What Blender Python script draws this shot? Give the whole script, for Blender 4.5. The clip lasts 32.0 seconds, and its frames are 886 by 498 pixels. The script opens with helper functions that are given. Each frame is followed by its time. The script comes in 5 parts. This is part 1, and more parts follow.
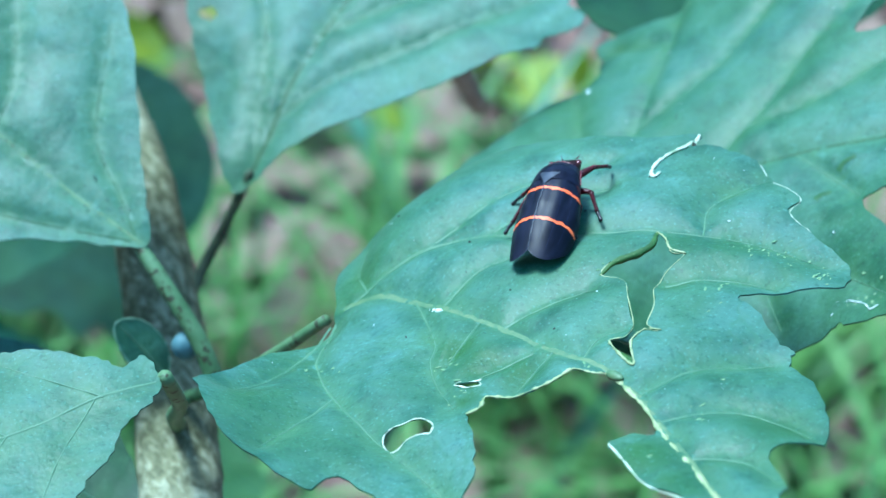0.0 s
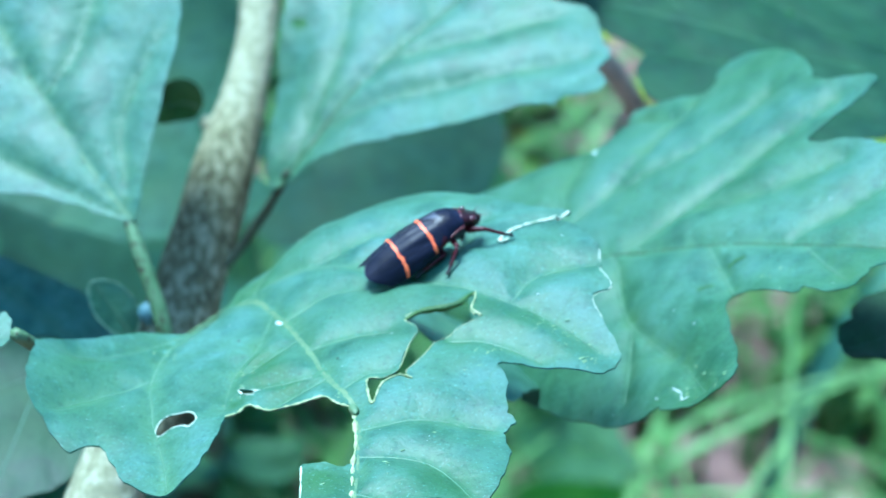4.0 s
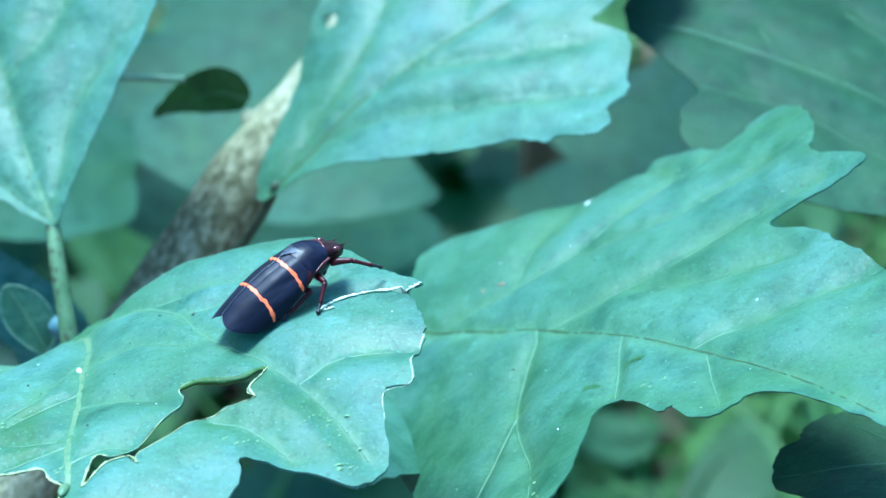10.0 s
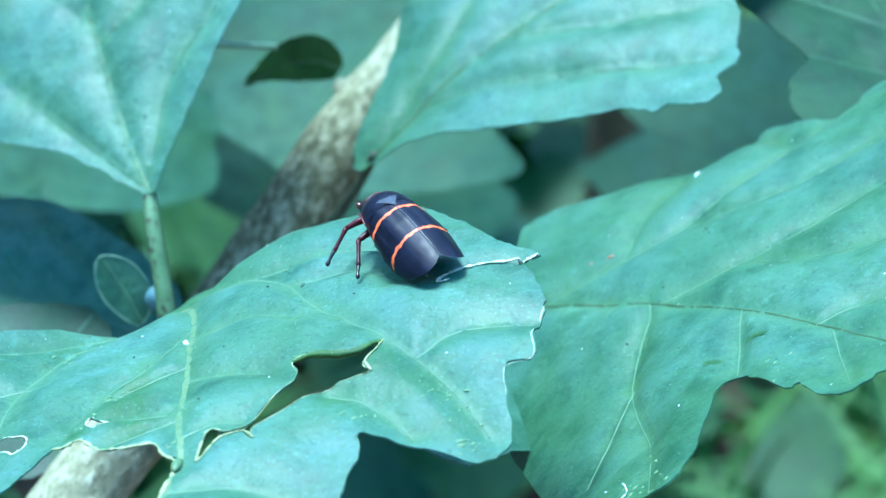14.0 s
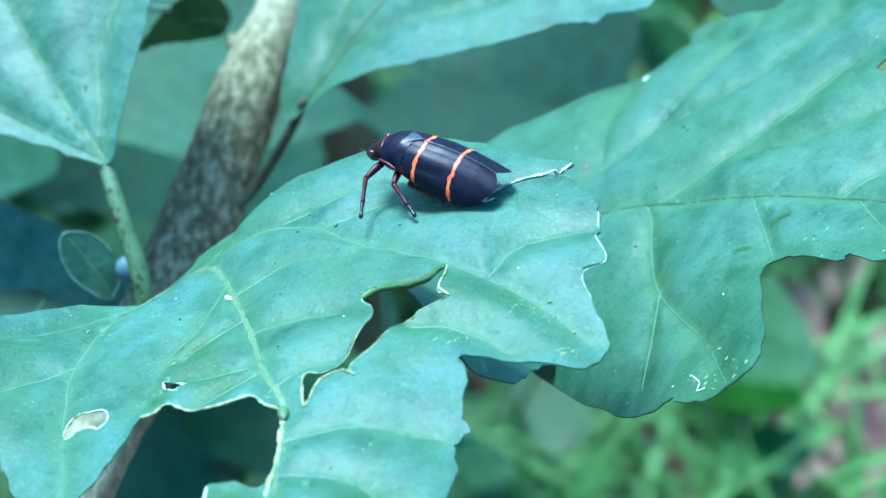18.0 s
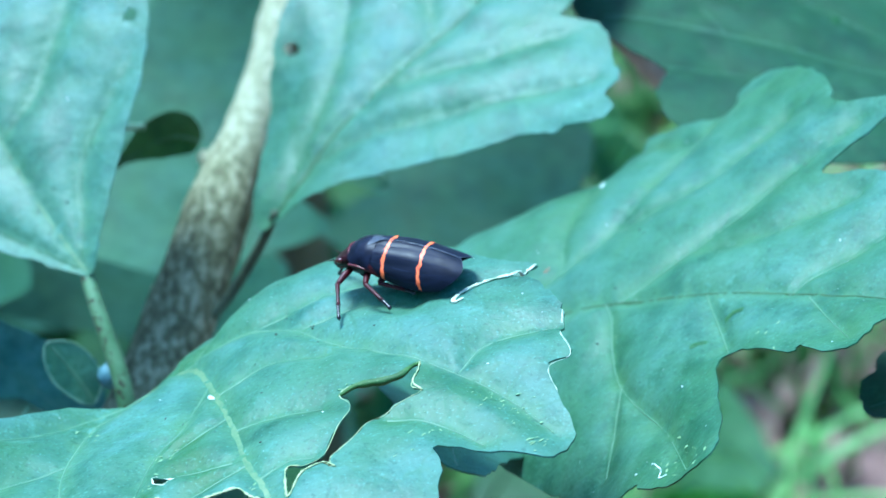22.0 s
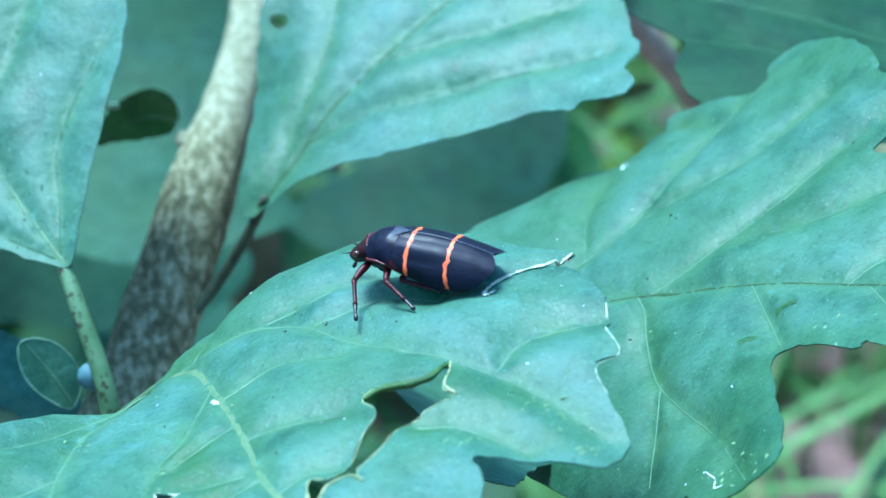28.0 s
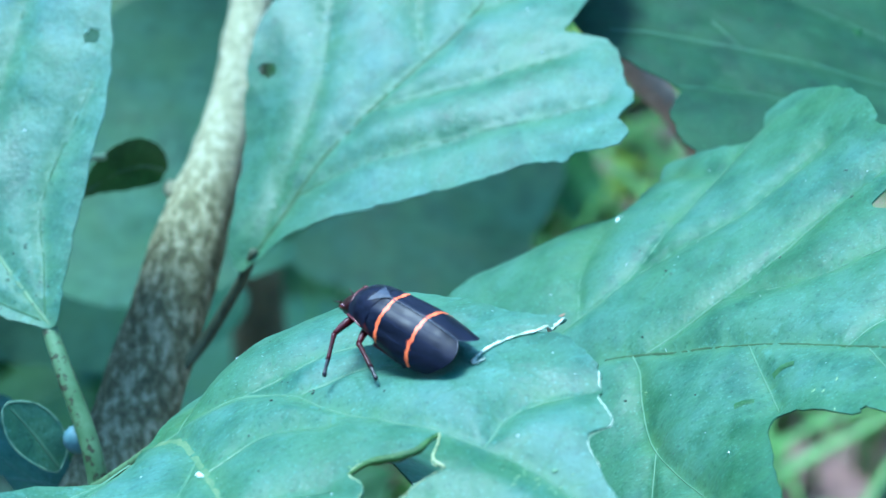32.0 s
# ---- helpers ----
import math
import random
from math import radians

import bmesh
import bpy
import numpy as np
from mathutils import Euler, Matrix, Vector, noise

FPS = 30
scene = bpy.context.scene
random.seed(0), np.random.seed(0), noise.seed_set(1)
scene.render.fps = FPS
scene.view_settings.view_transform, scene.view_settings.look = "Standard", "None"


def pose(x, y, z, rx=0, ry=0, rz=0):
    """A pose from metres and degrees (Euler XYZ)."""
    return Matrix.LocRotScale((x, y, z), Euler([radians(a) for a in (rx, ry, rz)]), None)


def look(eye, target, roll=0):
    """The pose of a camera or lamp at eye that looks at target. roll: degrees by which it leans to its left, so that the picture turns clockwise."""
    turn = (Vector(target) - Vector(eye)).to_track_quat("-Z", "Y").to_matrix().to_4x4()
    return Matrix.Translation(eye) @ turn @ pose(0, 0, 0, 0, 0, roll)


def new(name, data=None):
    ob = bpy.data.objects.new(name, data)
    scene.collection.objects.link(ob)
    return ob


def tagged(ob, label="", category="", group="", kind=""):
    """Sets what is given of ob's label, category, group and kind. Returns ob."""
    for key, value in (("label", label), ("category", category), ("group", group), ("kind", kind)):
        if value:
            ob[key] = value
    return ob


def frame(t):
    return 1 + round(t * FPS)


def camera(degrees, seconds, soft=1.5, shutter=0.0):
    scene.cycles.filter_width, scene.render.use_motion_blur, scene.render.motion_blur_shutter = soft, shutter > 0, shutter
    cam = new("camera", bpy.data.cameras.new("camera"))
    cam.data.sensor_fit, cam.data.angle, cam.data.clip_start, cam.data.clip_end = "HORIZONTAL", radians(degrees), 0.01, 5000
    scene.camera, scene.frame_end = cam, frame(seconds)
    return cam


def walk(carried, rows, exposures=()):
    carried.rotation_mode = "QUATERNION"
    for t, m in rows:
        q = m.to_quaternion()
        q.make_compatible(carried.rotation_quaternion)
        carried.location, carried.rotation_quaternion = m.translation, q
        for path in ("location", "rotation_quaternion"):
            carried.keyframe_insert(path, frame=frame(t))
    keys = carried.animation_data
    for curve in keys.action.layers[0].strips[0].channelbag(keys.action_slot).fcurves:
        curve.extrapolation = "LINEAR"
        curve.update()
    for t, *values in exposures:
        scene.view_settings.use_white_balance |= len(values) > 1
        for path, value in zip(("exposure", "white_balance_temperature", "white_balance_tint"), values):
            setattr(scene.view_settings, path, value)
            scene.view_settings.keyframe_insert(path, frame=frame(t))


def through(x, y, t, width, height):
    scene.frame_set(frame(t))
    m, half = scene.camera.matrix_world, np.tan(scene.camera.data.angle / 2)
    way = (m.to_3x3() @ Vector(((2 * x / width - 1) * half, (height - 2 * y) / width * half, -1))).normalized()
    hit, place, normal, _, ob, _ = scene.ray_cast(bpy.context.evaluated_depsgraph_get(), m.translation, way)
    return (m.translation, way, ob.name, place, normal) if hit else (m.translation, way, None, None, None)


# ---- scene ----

# the path, by the half second: seconds, eye, target, roll
PATH = [
    (0, (-0.06396, -0.10524, 0.36445), (-0.01178, -0.00458, 0.30085), 0.78),
    (0.5, (-0.05771, -0.11279, 0.36935), (-0.01216, -0.00896, 0.30575), 1.02),
    (1, (-0.05082, -0.11465, 0.36617), (-0.01269, -0.00822, 0.30200), 1.31),
    (1.5, (-0.04778, -0.11985, 0.36849), (-0.01639, -0.01181, 0.30336), 1.27),
    (2, (-0.04280, -0.12496, 0.36977), (-0.01708, -0.01576, 0.30409), 2.01),
    (2.5, (-0.03925, -0.13278, 0.37126), (-0.01737, -0.02254, 0.30593), 2.39),
    (3, (-0.02831, -0.13343, 0.37453), (-0.01097, -0.02346, 0.30740), 1.13),
    (3.5, (-0.02753, -0.13026, 0.37650), (-0.00610, -0.01996, 0.31110), 2.67),
    (5.5, (0.00150, -0.12832, 0.37582), (0.00594, -0.01844, 0.30650), 2.70),
    (6, (0.00935, -0.12331, 0.37494), (0.00952, -0.01371, 0.30502), 2.16),
    (6.5, (0.01355, -0.11681, 0.37267), (0.01117, -0.00765, 0.30212), 1.60),
    (7, (0.01126, -0.11253, 0.37138), (0.00735, -0.00320, 0.30115), 1.53),
    (7.5, (0.01183, -0.11261, 0.37213), (0.00554, -0.00333, 0.30200), 1.29),
    (8, (0.01545, -0.11088, 0.37093), (0.00838, -0.00196, 0.30032), 1.47),
    (8.5, (0.01768, -0.10951, 0.37159), (0.00961, -0.00059, 0.30109), 1.33),
    (9, (0.01779, -0.10933, 0.37265), (0.00775, -0.00044, 0.30234), 0.96),
    (9.5, (0.01801, -0.10915, 0.37295), (0.00642, -0.00030, 0.30283), 0.69),
    (10, (0.02035, -0.10908, 0.37376), (0.00836, -0.00004, 0.30401), 0.63),
    (10.5, (0.02122, -0.10940, 0.37329), (0.00846, -0.00049, 0.30346), 0.55),
    (11, (0.01791, -0.11083, 0.37406), (0.00392, -0.00226, 0.30394), 0.42),
    (11.5, (0.01798, -0.11207, 0.37424), (0.00381, -0.00360, 0.30400), 0.43),
    (12, (0.01788, -0.11126, 0.37355), (0.00378, -0.00291, 0.30311), 0.41),
    (12.5, (0.01677, -0.10906, 0.37337), (0.00235, -0.00074, 0.30296), 0.24),
    (13, (0.01830, -0.10777, 0.37263), (0.00384, 0.00053, 0.30219), 0.21),
    (13.5, (0.01803, -0.10811, 0.37275), (0.00360, 0.00006, 0.30210), 0.23),
    (14, (0.01608, -0.10663, 0.37148), (0.00161, 0.00136, 0.30056), 0.18),
    (14.5, (0.01321, -0.10703, 0.37052), (-0.00025, 0.00085, 0.29924), 0.38),
    (16.5, (-0.00170, -0.11150, 0.37057), (-0.00497, -0.00367, 0.29803), -1.27),
    (17, (-0.00228, -0.10958, 0.36996), (0.00018, -0.00180, 0.29731), -0.50),
    (17.5, (-0.00556, -0.10836, 0.37080), (-0.00071, -0.00054, 0.29833), -0.43),
    (18, (-0.00592, -0.10911, 0.36985), (0.00002, -0.00143, 0.29727), -1.18),
    (18.5, (-0.00587, -0.11162, 0.37338), (0.00161, -0.00251, 0.30310), -2.15),
    (19, (-0.00633, -0.11169, 0.37240), (0.00199, -0.00132, 0.30421), -2.36),
    (19.5, (-0.00501, -0.11015, 0.36886), (0.00335, -0.00038, 0.29972), -2.06),
    (20, (-0.00691, -0.10973, 0.36947), (0.00143, -0.00053, 0.29943), -1.73),
    (20.5, (-0.00773, -0.11124, 0.36927), (0.00057, -0.00246, 0.29858), -1.47),
    (21, (-0.00677, -0.11563, 0.37202), (0.00219, -0.00647, 0.30198), -1.37),
    (21.5, (-0.00701, -0.11708, 0.37342), (0.00171, -0.00688, 0.30501), -1.59),
    (22, (-0.00733, -0.11531, 0.37260), (0.00164, -0.00420, 0.30571), -1.37),
    (22.5, (-0.00731, -0.10970, 0.36945), (0.00258, 0.00168, 0.30315), -1.09),
    (23, (-0.00981, -0.10472, 0.36646), (0.00066, 0.00691, 0.30067), -1.02),
    (23.5, (-0.00942, -0.10175, 0.36442), (0.00185, 0.00983, 0.29867), -0.79),
    (24, (-0.00969, -0.10120, 0.36456), (0.00228, 0.01002, 0.29833), -0.79),
    (24.5, (-0.01028, -0.10106, 0.36415), (0.00210, 0.00968, 0.29720), -0.70),
    (26.5, (-0.01067, -0.10102, 0.36427), (0.00173, 0.00958, 0.29708), -0.84),
    (27, (-0.01208, -0.10193, 0.36505), (0.00012, 0.00841, 0.29740), -0.74),
    (27.5, (-0.01179, -0.10283, 0.36621), (0.00079, 0.00756, 0.29872), -0.63),
    (28, (-0.01175, -0.10383, 0.36610), (0.00130, 0.00648, 0.29855), -0.50),
    (28.5, (-0.01182, -0.10366, 0.36585), (0.00183, 0.00654, 0.29825), -0.25),
    (29, (-0.01213, -0.10281, 0.36597), (0.00158, 0.00754, 0.29863), -0.27),
    (29.5, (-0.01240, -0.10227, 0.36598), (0.00127, 0.00828, 0.29895), -0.32),
    (30, (-0.01289, -0.10264, 0.36636), (0.00089, 0.00796, 0.29945), -0.41),
    (30.5, (-0.01288, -0.10199, 0.36647), (0.00034, 0.00870, 0.29960), -0.68),
    (31, (-0.01130, -0.10148, 0.36672), (0.00177, 0.00925, 0.29987), -0.84),
    (31.5, (-0.01107, -0.10063, 0.36649), (0.00187, 0.00999, 0.29944), -0.95),
    (32, (-0.01039, -0.10018, 0.36716), (0.00240, 0.01046, 0.30013), -1.10),
]
cam = camera(21.91, 32.0, soft=1.5)
walk(cam, [(t, look(eye, target, roll)) for t, eye, target, roll in PATH],
     exposures=[(0.0, 2.22, 4650, -9), (2.5, 2.3, 4620, -8), (5.5, 2.66, 4550, -6), (16.0, 2.62, 4550, -7), (23.0, 2.5, 4520, -7), (32.0, 2.46, 4530, -7)])
cam.data.dof.use_dof = True
cam.data.dof.focus_distance = 0.126
cam.data.dof.aperture_fstop = 68.0

MM = 0.001

# ---- light: open shade under a bright overcast sky ----
world = bpy.data.worlds.new("sky")
scene.world = world
world.use_nodes = True
wn = world.node_tree.nodes
sky = wn.new("ShaderNodeTexSky")
sky.sky_type, sky.sun_disc = "NISHITA", False
sky.sun_elevation, sky.sun_rotation = radians(68), radians(320)
world.node_tree.links.new(sky.outputs[0], wn["Background"].inputs[0])
wn["Background"].inputs[1].default_value = 0.105
sun = new("sun", bpy.data.lights.new("sun", "SUN"))
sun.data.energy, sun.data.angle, sun.data.color = 1.7, radians(20), (1.0, 0.96, 0.9)
sun.matrix_world = look((-0.25, 0.30, 1.0), (0, 0, 0))


# ---- materials ----
def material(name, rough=0.5, metal=0.0, spec=0.5):
    m = bpy.data.materials.new(name)
    m.use_nodes = True
    p = m.node_tree.nodes["Principled BSDF"]
    p.inputs["Roughness"].default_value = rough
    p.inputs["Metallic"].default_value = metal
    p.inputs["Specular IOR Level"].default_value = spec
    return m, m.node_tree.nodes, m.node_tree.links, p


def ramp(nodes, links, source, stops):
    r = nodes.new("ShaderNodeValToRGB")
    e = r.color_ramp.elements
    while len(e) < len(stops):
        e.new(0.5)
    for k, (at, c) in zip(e, stops):
        k.position, k.color = at, (*c, 1)
    links.new(source, r.inputs[0])
    return r.outputs[0]


def noise_tex(nodes, links, coord, scale, detail=4, rough=0.55):
    n = nodes.new("ShaderNodeTexNoise")
    n.inputs["Scale"].default_value, n.inputs["Detail"].default_value = scale, detail
    n.inputs["Roughness"].default_value = rough
    links.new(coord, n.inputs["Vector"])
    return n.outputs[0]


def mix(nodes, links, kind, fac, a, b):
    x = nodes.new("ShaderNodeMix")
    x.data_type, x.blend_type = "RGBA", kind
    for slot, v in ((0, fac), (6, a), (7, b)):
        if hasattr(v, "is_linked"):
            links.new(v, x.inputs[slot])
        else:
            x.inputs[slot].default_value = v if slot == 0 else (*v, 1)
    return x.outputs[2]


def bump(nodes, links, p, height, strength, distance, after=None):
    b = nodes.new("ShaderNodeBump")
    b.inputs["Strength"].default_value, b.inputs["Distance"].default_value = strength, distance
    links.new(height, b.inputs["Height"])
    if after is not None:
        links.new(after, b.inputs["Normal"])
    links.new(b.outputs[0], p.inputs["Normal"])
    return b.outputs[0]


def leaf_material(name, dark, mid, pale, rough=0.5, through=0.22, spec=0.32):
    """Leaf skin: blotched green, a net of fine veinlets, small pale specks, some light through it."""
    m, nodes, links, p = material(name, rough, 0, spec)
    at = nodes.new("ShaderNodeTexCoord").outputs["Object"]
    big = noise_tex(nodes, links, at, 100, 3)
    fine = noise_tex(nodes, links, at, 2600, 5)
    c = ramp(nodes, links, big, [(0.36, dark), (0.52, mid), (0.68, pale)])
    c = mix(nodes, links, "MULTIPLY", 0.45, c, ramp(nodes, links, fine, [(0.3, (0.62, 0.67, 0.62)), (0.7, (1, 1, 1))]))
    mid_tone = noise_tex(nodes, links, at, 420, 5, 0.6)
    c = mix(nodes, links, "MULTIPLY", 0.8, c, ramp(nodes, links, mid_tone, [(0.36, (0.42, 0.58, 0.54)), (0.56, (1, 1, 1))]))
    hue = noise_tex(nodes, links, at, 170, 7, 0.68)
    c = mix(nodes, links, "MIX", ramp(nodes, links, hue, [(0.42, (0, 0, 0)), (0.62, (0.5, 0.5, 0.5))]), c, (mid[0] * 0.92, mid[1] * 0.93, mid[2] * 0.55))
    warp = nodes.new("ShaderNodeVectorMath")
    warp.operation = "MULTIPLY_ADD"
    nz = nodes.new("ShaderNodeTexNoise")
    nz.inputs["Scale"].default_value = 420
    links.new(at, nz.inputs["Vector"])
    links.new(nz.outputs[1], warp.inputs[0])
    warp.inputs[1].default_value = (0.0012, 0.0012, 0.0012)
    links.new(at, warp.inputs[2])
    cells = []
    for scale in (330, 2600):
        v = nodes.new("ShaderNodeTexVoronoi")
        v.feature = "DISTANCE_TO_EDGE"
        v.inputs["Scale"].default_value = scale
        links.new(warp.outputs[0], v.inputs["Vector"])
        cells.append(v.outputs["Distance"])
    net = ramp(nodes, links, cells[0], [(0.0, (1, 1, 1)), (0.04, (0, 0, 0))])
    c = mix(nodes, links, "MIX", mix(nodes, links, "MULTIPLY", 1.0, net, (0.38, 0.38, 0.38)), c, (mid[0] * 0.6, mid[1] * 0.72, mid[2] * 0.45))
    vein_near = nodes.new("ShaderNodeAttribute")
    vein_near.attribute_name = "vein_near"
    tint = mix(nodes, links, "MULTIPLY", 1.0, vein_near.outputs["Fac"], ramp(nodes, links, mid_tone, [(0.35, (0.08, 0.08, 0.08)), (0.65, (0.75, 0.75, 0.75))]))
    c = mix(nodes, links, "MIX", tint, c, (mid[0] * 0.96, mid[1] * 0.90, mid[2] * 0.48))
    thin = nodes.new("ShaderNodeAttribute")
    thin.attribute_name = "greener_patch"
    patch = mix(nodes, links, "MULTIPLY", 1.0, thin.outputs["Fac"], ramp(nodes, links, mid_tone, [(0.25, (0.5, 0.5, 0.5)), (0.55, (1, 1, 1))]))
    c = mix(nodes, links, "MIX", patch, c, (mid[0] * 0.46, mid[1] * 0.60, mid[2] * 0.18))
    grain = noise_tex(nodes, links, at, 5200, 2, 0.5)
    c = mix(nodes, links, "MIX", ramp(nodes, links, grain, [(0.60, (0, 0, 0)), (0.74, (0.35, 0.35, 0.35))]), c, tuple(k * 1.7 for k in pale))
    ticks = noise_tex(nodes, links, at, 3000, 3, 0.6)
    c = mix(nodes, links, "MULTIPLY", 1.0, c, ramp(nodes, links, ticks, [(0.30, (0.62, 0.70, 0.68)), (0.43, (1, 1, 1))]))
    mott = noise_tex(nodes, links, at, 700, 6, 0.7)
    where = noise_tex(nodes, links, at, 75, 3)
    pale_spots = mix(nodes, links, "MULTIPLY", 1.0, ramp(nodes, links, mott, [(0.56, (0, 0, 0)), (0.68, (0.55, 0.55, 0.55))]), ramp(nodes, links, where, [(0.46, (0, 0, 0)), (0.62, (1, 1, 1))]))
    c = mix(nodes, links, "MIX", pale_spots, c, tuple(k * 1.35 for k in pale))
    links.new(c, p.inputs["Base Color"])
    links.new(ramp(nodes, links, big, [(0.3, (rough - 0.06,) * 3), (0.7, (rough + 0.1,) * 3)]), p.inputs["Roughness"])
    one = bump(nodes, links, p, cells[1], 0.2, 0.0001)
    two = bump(nodes, links, p, ramp(nodes, links, cells[0], [(0, (0, 0, 0)), (0.2, (1, 1, 1))]), 0.16, 0.00012, one)
    three = bump(nodes, links, p, fine, 0.25, 0.00008, two)
    bump(nodes, links, p, noise_tex(nodes, links, at, 480, 3, 0.5), 0.3, 0.0004, three)
    glow = nodes.new("ShaderNodeBsdfTranslucent")
    links.new(mix(nodes, links, "MULTIPLY", 1.0, c, (0.9, 1.1, 0.35)), glow.inputs[0])
    both = nodes.new("ShaderNodeMixShader")
    both.inputs[0].default_value = through
    links.new(p.outputs[0], both.inputs[1])
    links.new(glow.outputs[0], both.inputs[2])
    links.new(both.outputs[0], nodes["Material Output"].inputs[0])
    return m


def plain(name, a, b, scale, rough=0.6, relief=0.0, spec=0.4):
    """A surface of two mixed tones with a little relief."""
    m, nodes, links, p = material(name, rough, 0, spec)
    at = nodes.new("ShaderNodeTexCoord").outputs["Object"]
    n = noise_tex(nodes, links, at, scale, 5)
    links.new(ramp(nodes, links, n, [(0.32, a), (0.68, b)]), p.inputs["Base Color"])
    if relief:
        bump(nodes, links, p, n, 0.5, relief)
    return m


# the bluer pale stops put some sky sheen into the leaf blotches
LEAF = leaf_material("leaf_green", (0.058, 0.137, 0.071), (0.079, 0.174, 0.122), (0.097, 0.197, 0.160))
LEAF_BROAD = leaf_material("leaf_mid_green", (0.051, 0.131, 0.058), (0.070, 0.161, 0.102), (0.088, 0.181, 0.134))
# darker green copy: shade is put into the colour of three leaves
LEAF_SHADED = leaf_material("leaf_shaded_green", (0.014, 0.050, 0.020), (0.021, 0.067, 0.028), (0.034, 0.088, 0.036), 0.55, 0.22, 0.3)
LEAF_YOUNG = leaf_material("leaf_young_green", (0.010, 0.055, 0.008), (0.016, 0.078, 0.010), (0.03, 0.10, 0.02), 0.55, 0.3)
LEAF_SEEDLING = leaf_material("leaf_seedling_green", (0.040, 0.110, 0.034), (0.064, 0.150, 0.050), (0.10, 0.20, 0.08), 0.5, 0.35)
LEAF_FAR = leaf_material("leaf_lower_green", (0.036, 0.096, 0.050), (0.054, 0.130, 0.076), (0.070, 0.150, 0.092), 0.6, 0.22, 0.2)
# bright yellow that stands for sunlight on the ground leaves
LEAF_SUNLIT = leaf_material("leaf_sunlit_yellow", (0.20, 0.28, 0.02), (0.38, 0.45, 0.03), (0.5, 0.52, 0.08), 0.5, 0.4)
LEAF_UNDER = leaf_material("leaf_underside", (0.045, 0.11, 0.02), (0.07, 0.145, 0.03), (0.12, 0.2, 0.06), 0.6, 0.25)
LEAF_DEAD = leaf_material("leaf_dead_brown", (0.12, 0.075, 0.06), (0.25, 0.165, 0.14), (0.40, 0.29, 0.25), 0.8, 0.1)
VEIN = plain("vein_pale", (0.060, 0.132, 0.062), (0.092, 0.170, 0.086), 700, 0.5)
VEIN_OLIVE = plain("vein_olive", (0.034, 0.080, 0.030), (0.062, 0.125, 0.055), 900, 0.7, 0, 0.15)
# darker veins to go with the shade-coloured and far blades
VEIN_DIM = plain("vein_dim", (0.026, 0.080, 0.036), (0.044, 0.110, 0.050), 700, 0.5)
RIB = plain("midrib_yellowish", (0.060, 0.125, 0.052), (0.118, 0.172, 0.072), 1600, 0.5)
VEIN_BROWN = plain("vein_brownish", (0.022, 0.048, 0.016), (0.050, 0.092, 0.036), 1200, 0.7, 0, 0.15)
TORN = plain("dry_leaf_margin", (0.22, 0.30, 0.16), (0.62, 0.66, 0.52), 1100, 0.7, 0.0001)
DRY = plain("dry_yellow_edge", (0.13, 0.19, 0.07), (0.34, 0.37, 0.18), 1400, 0.7, 0.0001)
BLEACH = plain("bleached_leaf", (0.090, 0.180, 0.075), (0.175, 0.265, 0.115), 1600, 0.6)
RUST = plain("rust_fleck", (0.22, 0.10, 0.06), (0.40, 0.20, 0.12), 3000, 0.7)
WHITE = plain("white_fleck", (0.42, 0.52, 0.48), (0.75, 0.80, 0.76), 4000, 0.6)
FRASS = plain("dark_fleck", (0.01, 0.012, 0.01), (0.03, 0.03, 0.025), 4000, 0.8)
def speckled(name, green, pale, fleck, scale):
    """A green stalk freckled with dark brown."""
    m, nodes, links, p = material(name, 0.6, 0, 0.3)
    at = nodes.new("ShaderNodeTexCoord").outputs["Object"]
    c = ramp(nodes, links, noise_tex(nodes, links, at, 500, 4), [(0.35, green), (0.65, pale)])
    spots = noise_tex(nodes, links, at, scale, 3, 0.6)
    c = mix(nodes, links, "MIX", ramp(nodes, links, spots, [(0.56, (0, 0, 0)), (0.62, (0.9, 0.9, 0.9))]), c, fleck)
    links.new(c, p.inputs["Base Color"])
    bump(nodes, links, p, spots, 0.5, 0.0001)
    return m


STALK = speckled("petiole_green", (0.065, 0.125, 0.045), (0.115, 0.190, 0.085), (0.030, 0.026, 0.012), 1500)
GRASS = plain("grass_blade", (0.05, 0.135, 0.028), (0.14, 0.26, 0.065), 30, 0.5, 0, 0.25)
GRASS_PALE = plain("grass_blade_pale", (0.10, 0.24, 0.13), (0.20, 0.36, 0.22), 60, 0.5)
TRUNK = plain("trunk_brown", (0.06, 0.052, 0.026), (0.14, 0.12, 0.062), 120, 0.9, 0.0006)
TWIG = plain("pale_twig", (0.11, 0.09, 0.06), (0.36, 0.33, 0.25), 300, 0.8, 0.0002)
BROWN_STALK = plain("petiole_brown", (0.024, 0.034, 0.014), (0.055, 0.075, 0.034), 900, 0.8)
PALE_STALK = plain("petiole_pale", (0.12, 0.22, 0.13), (0.22, 0.33, 0.2), 900, 0.5)
BUD = plain("blue_green_bud", (0.05, 0.11, 0.115), (0.10, 0.18, 0.19), 900, 0.65)


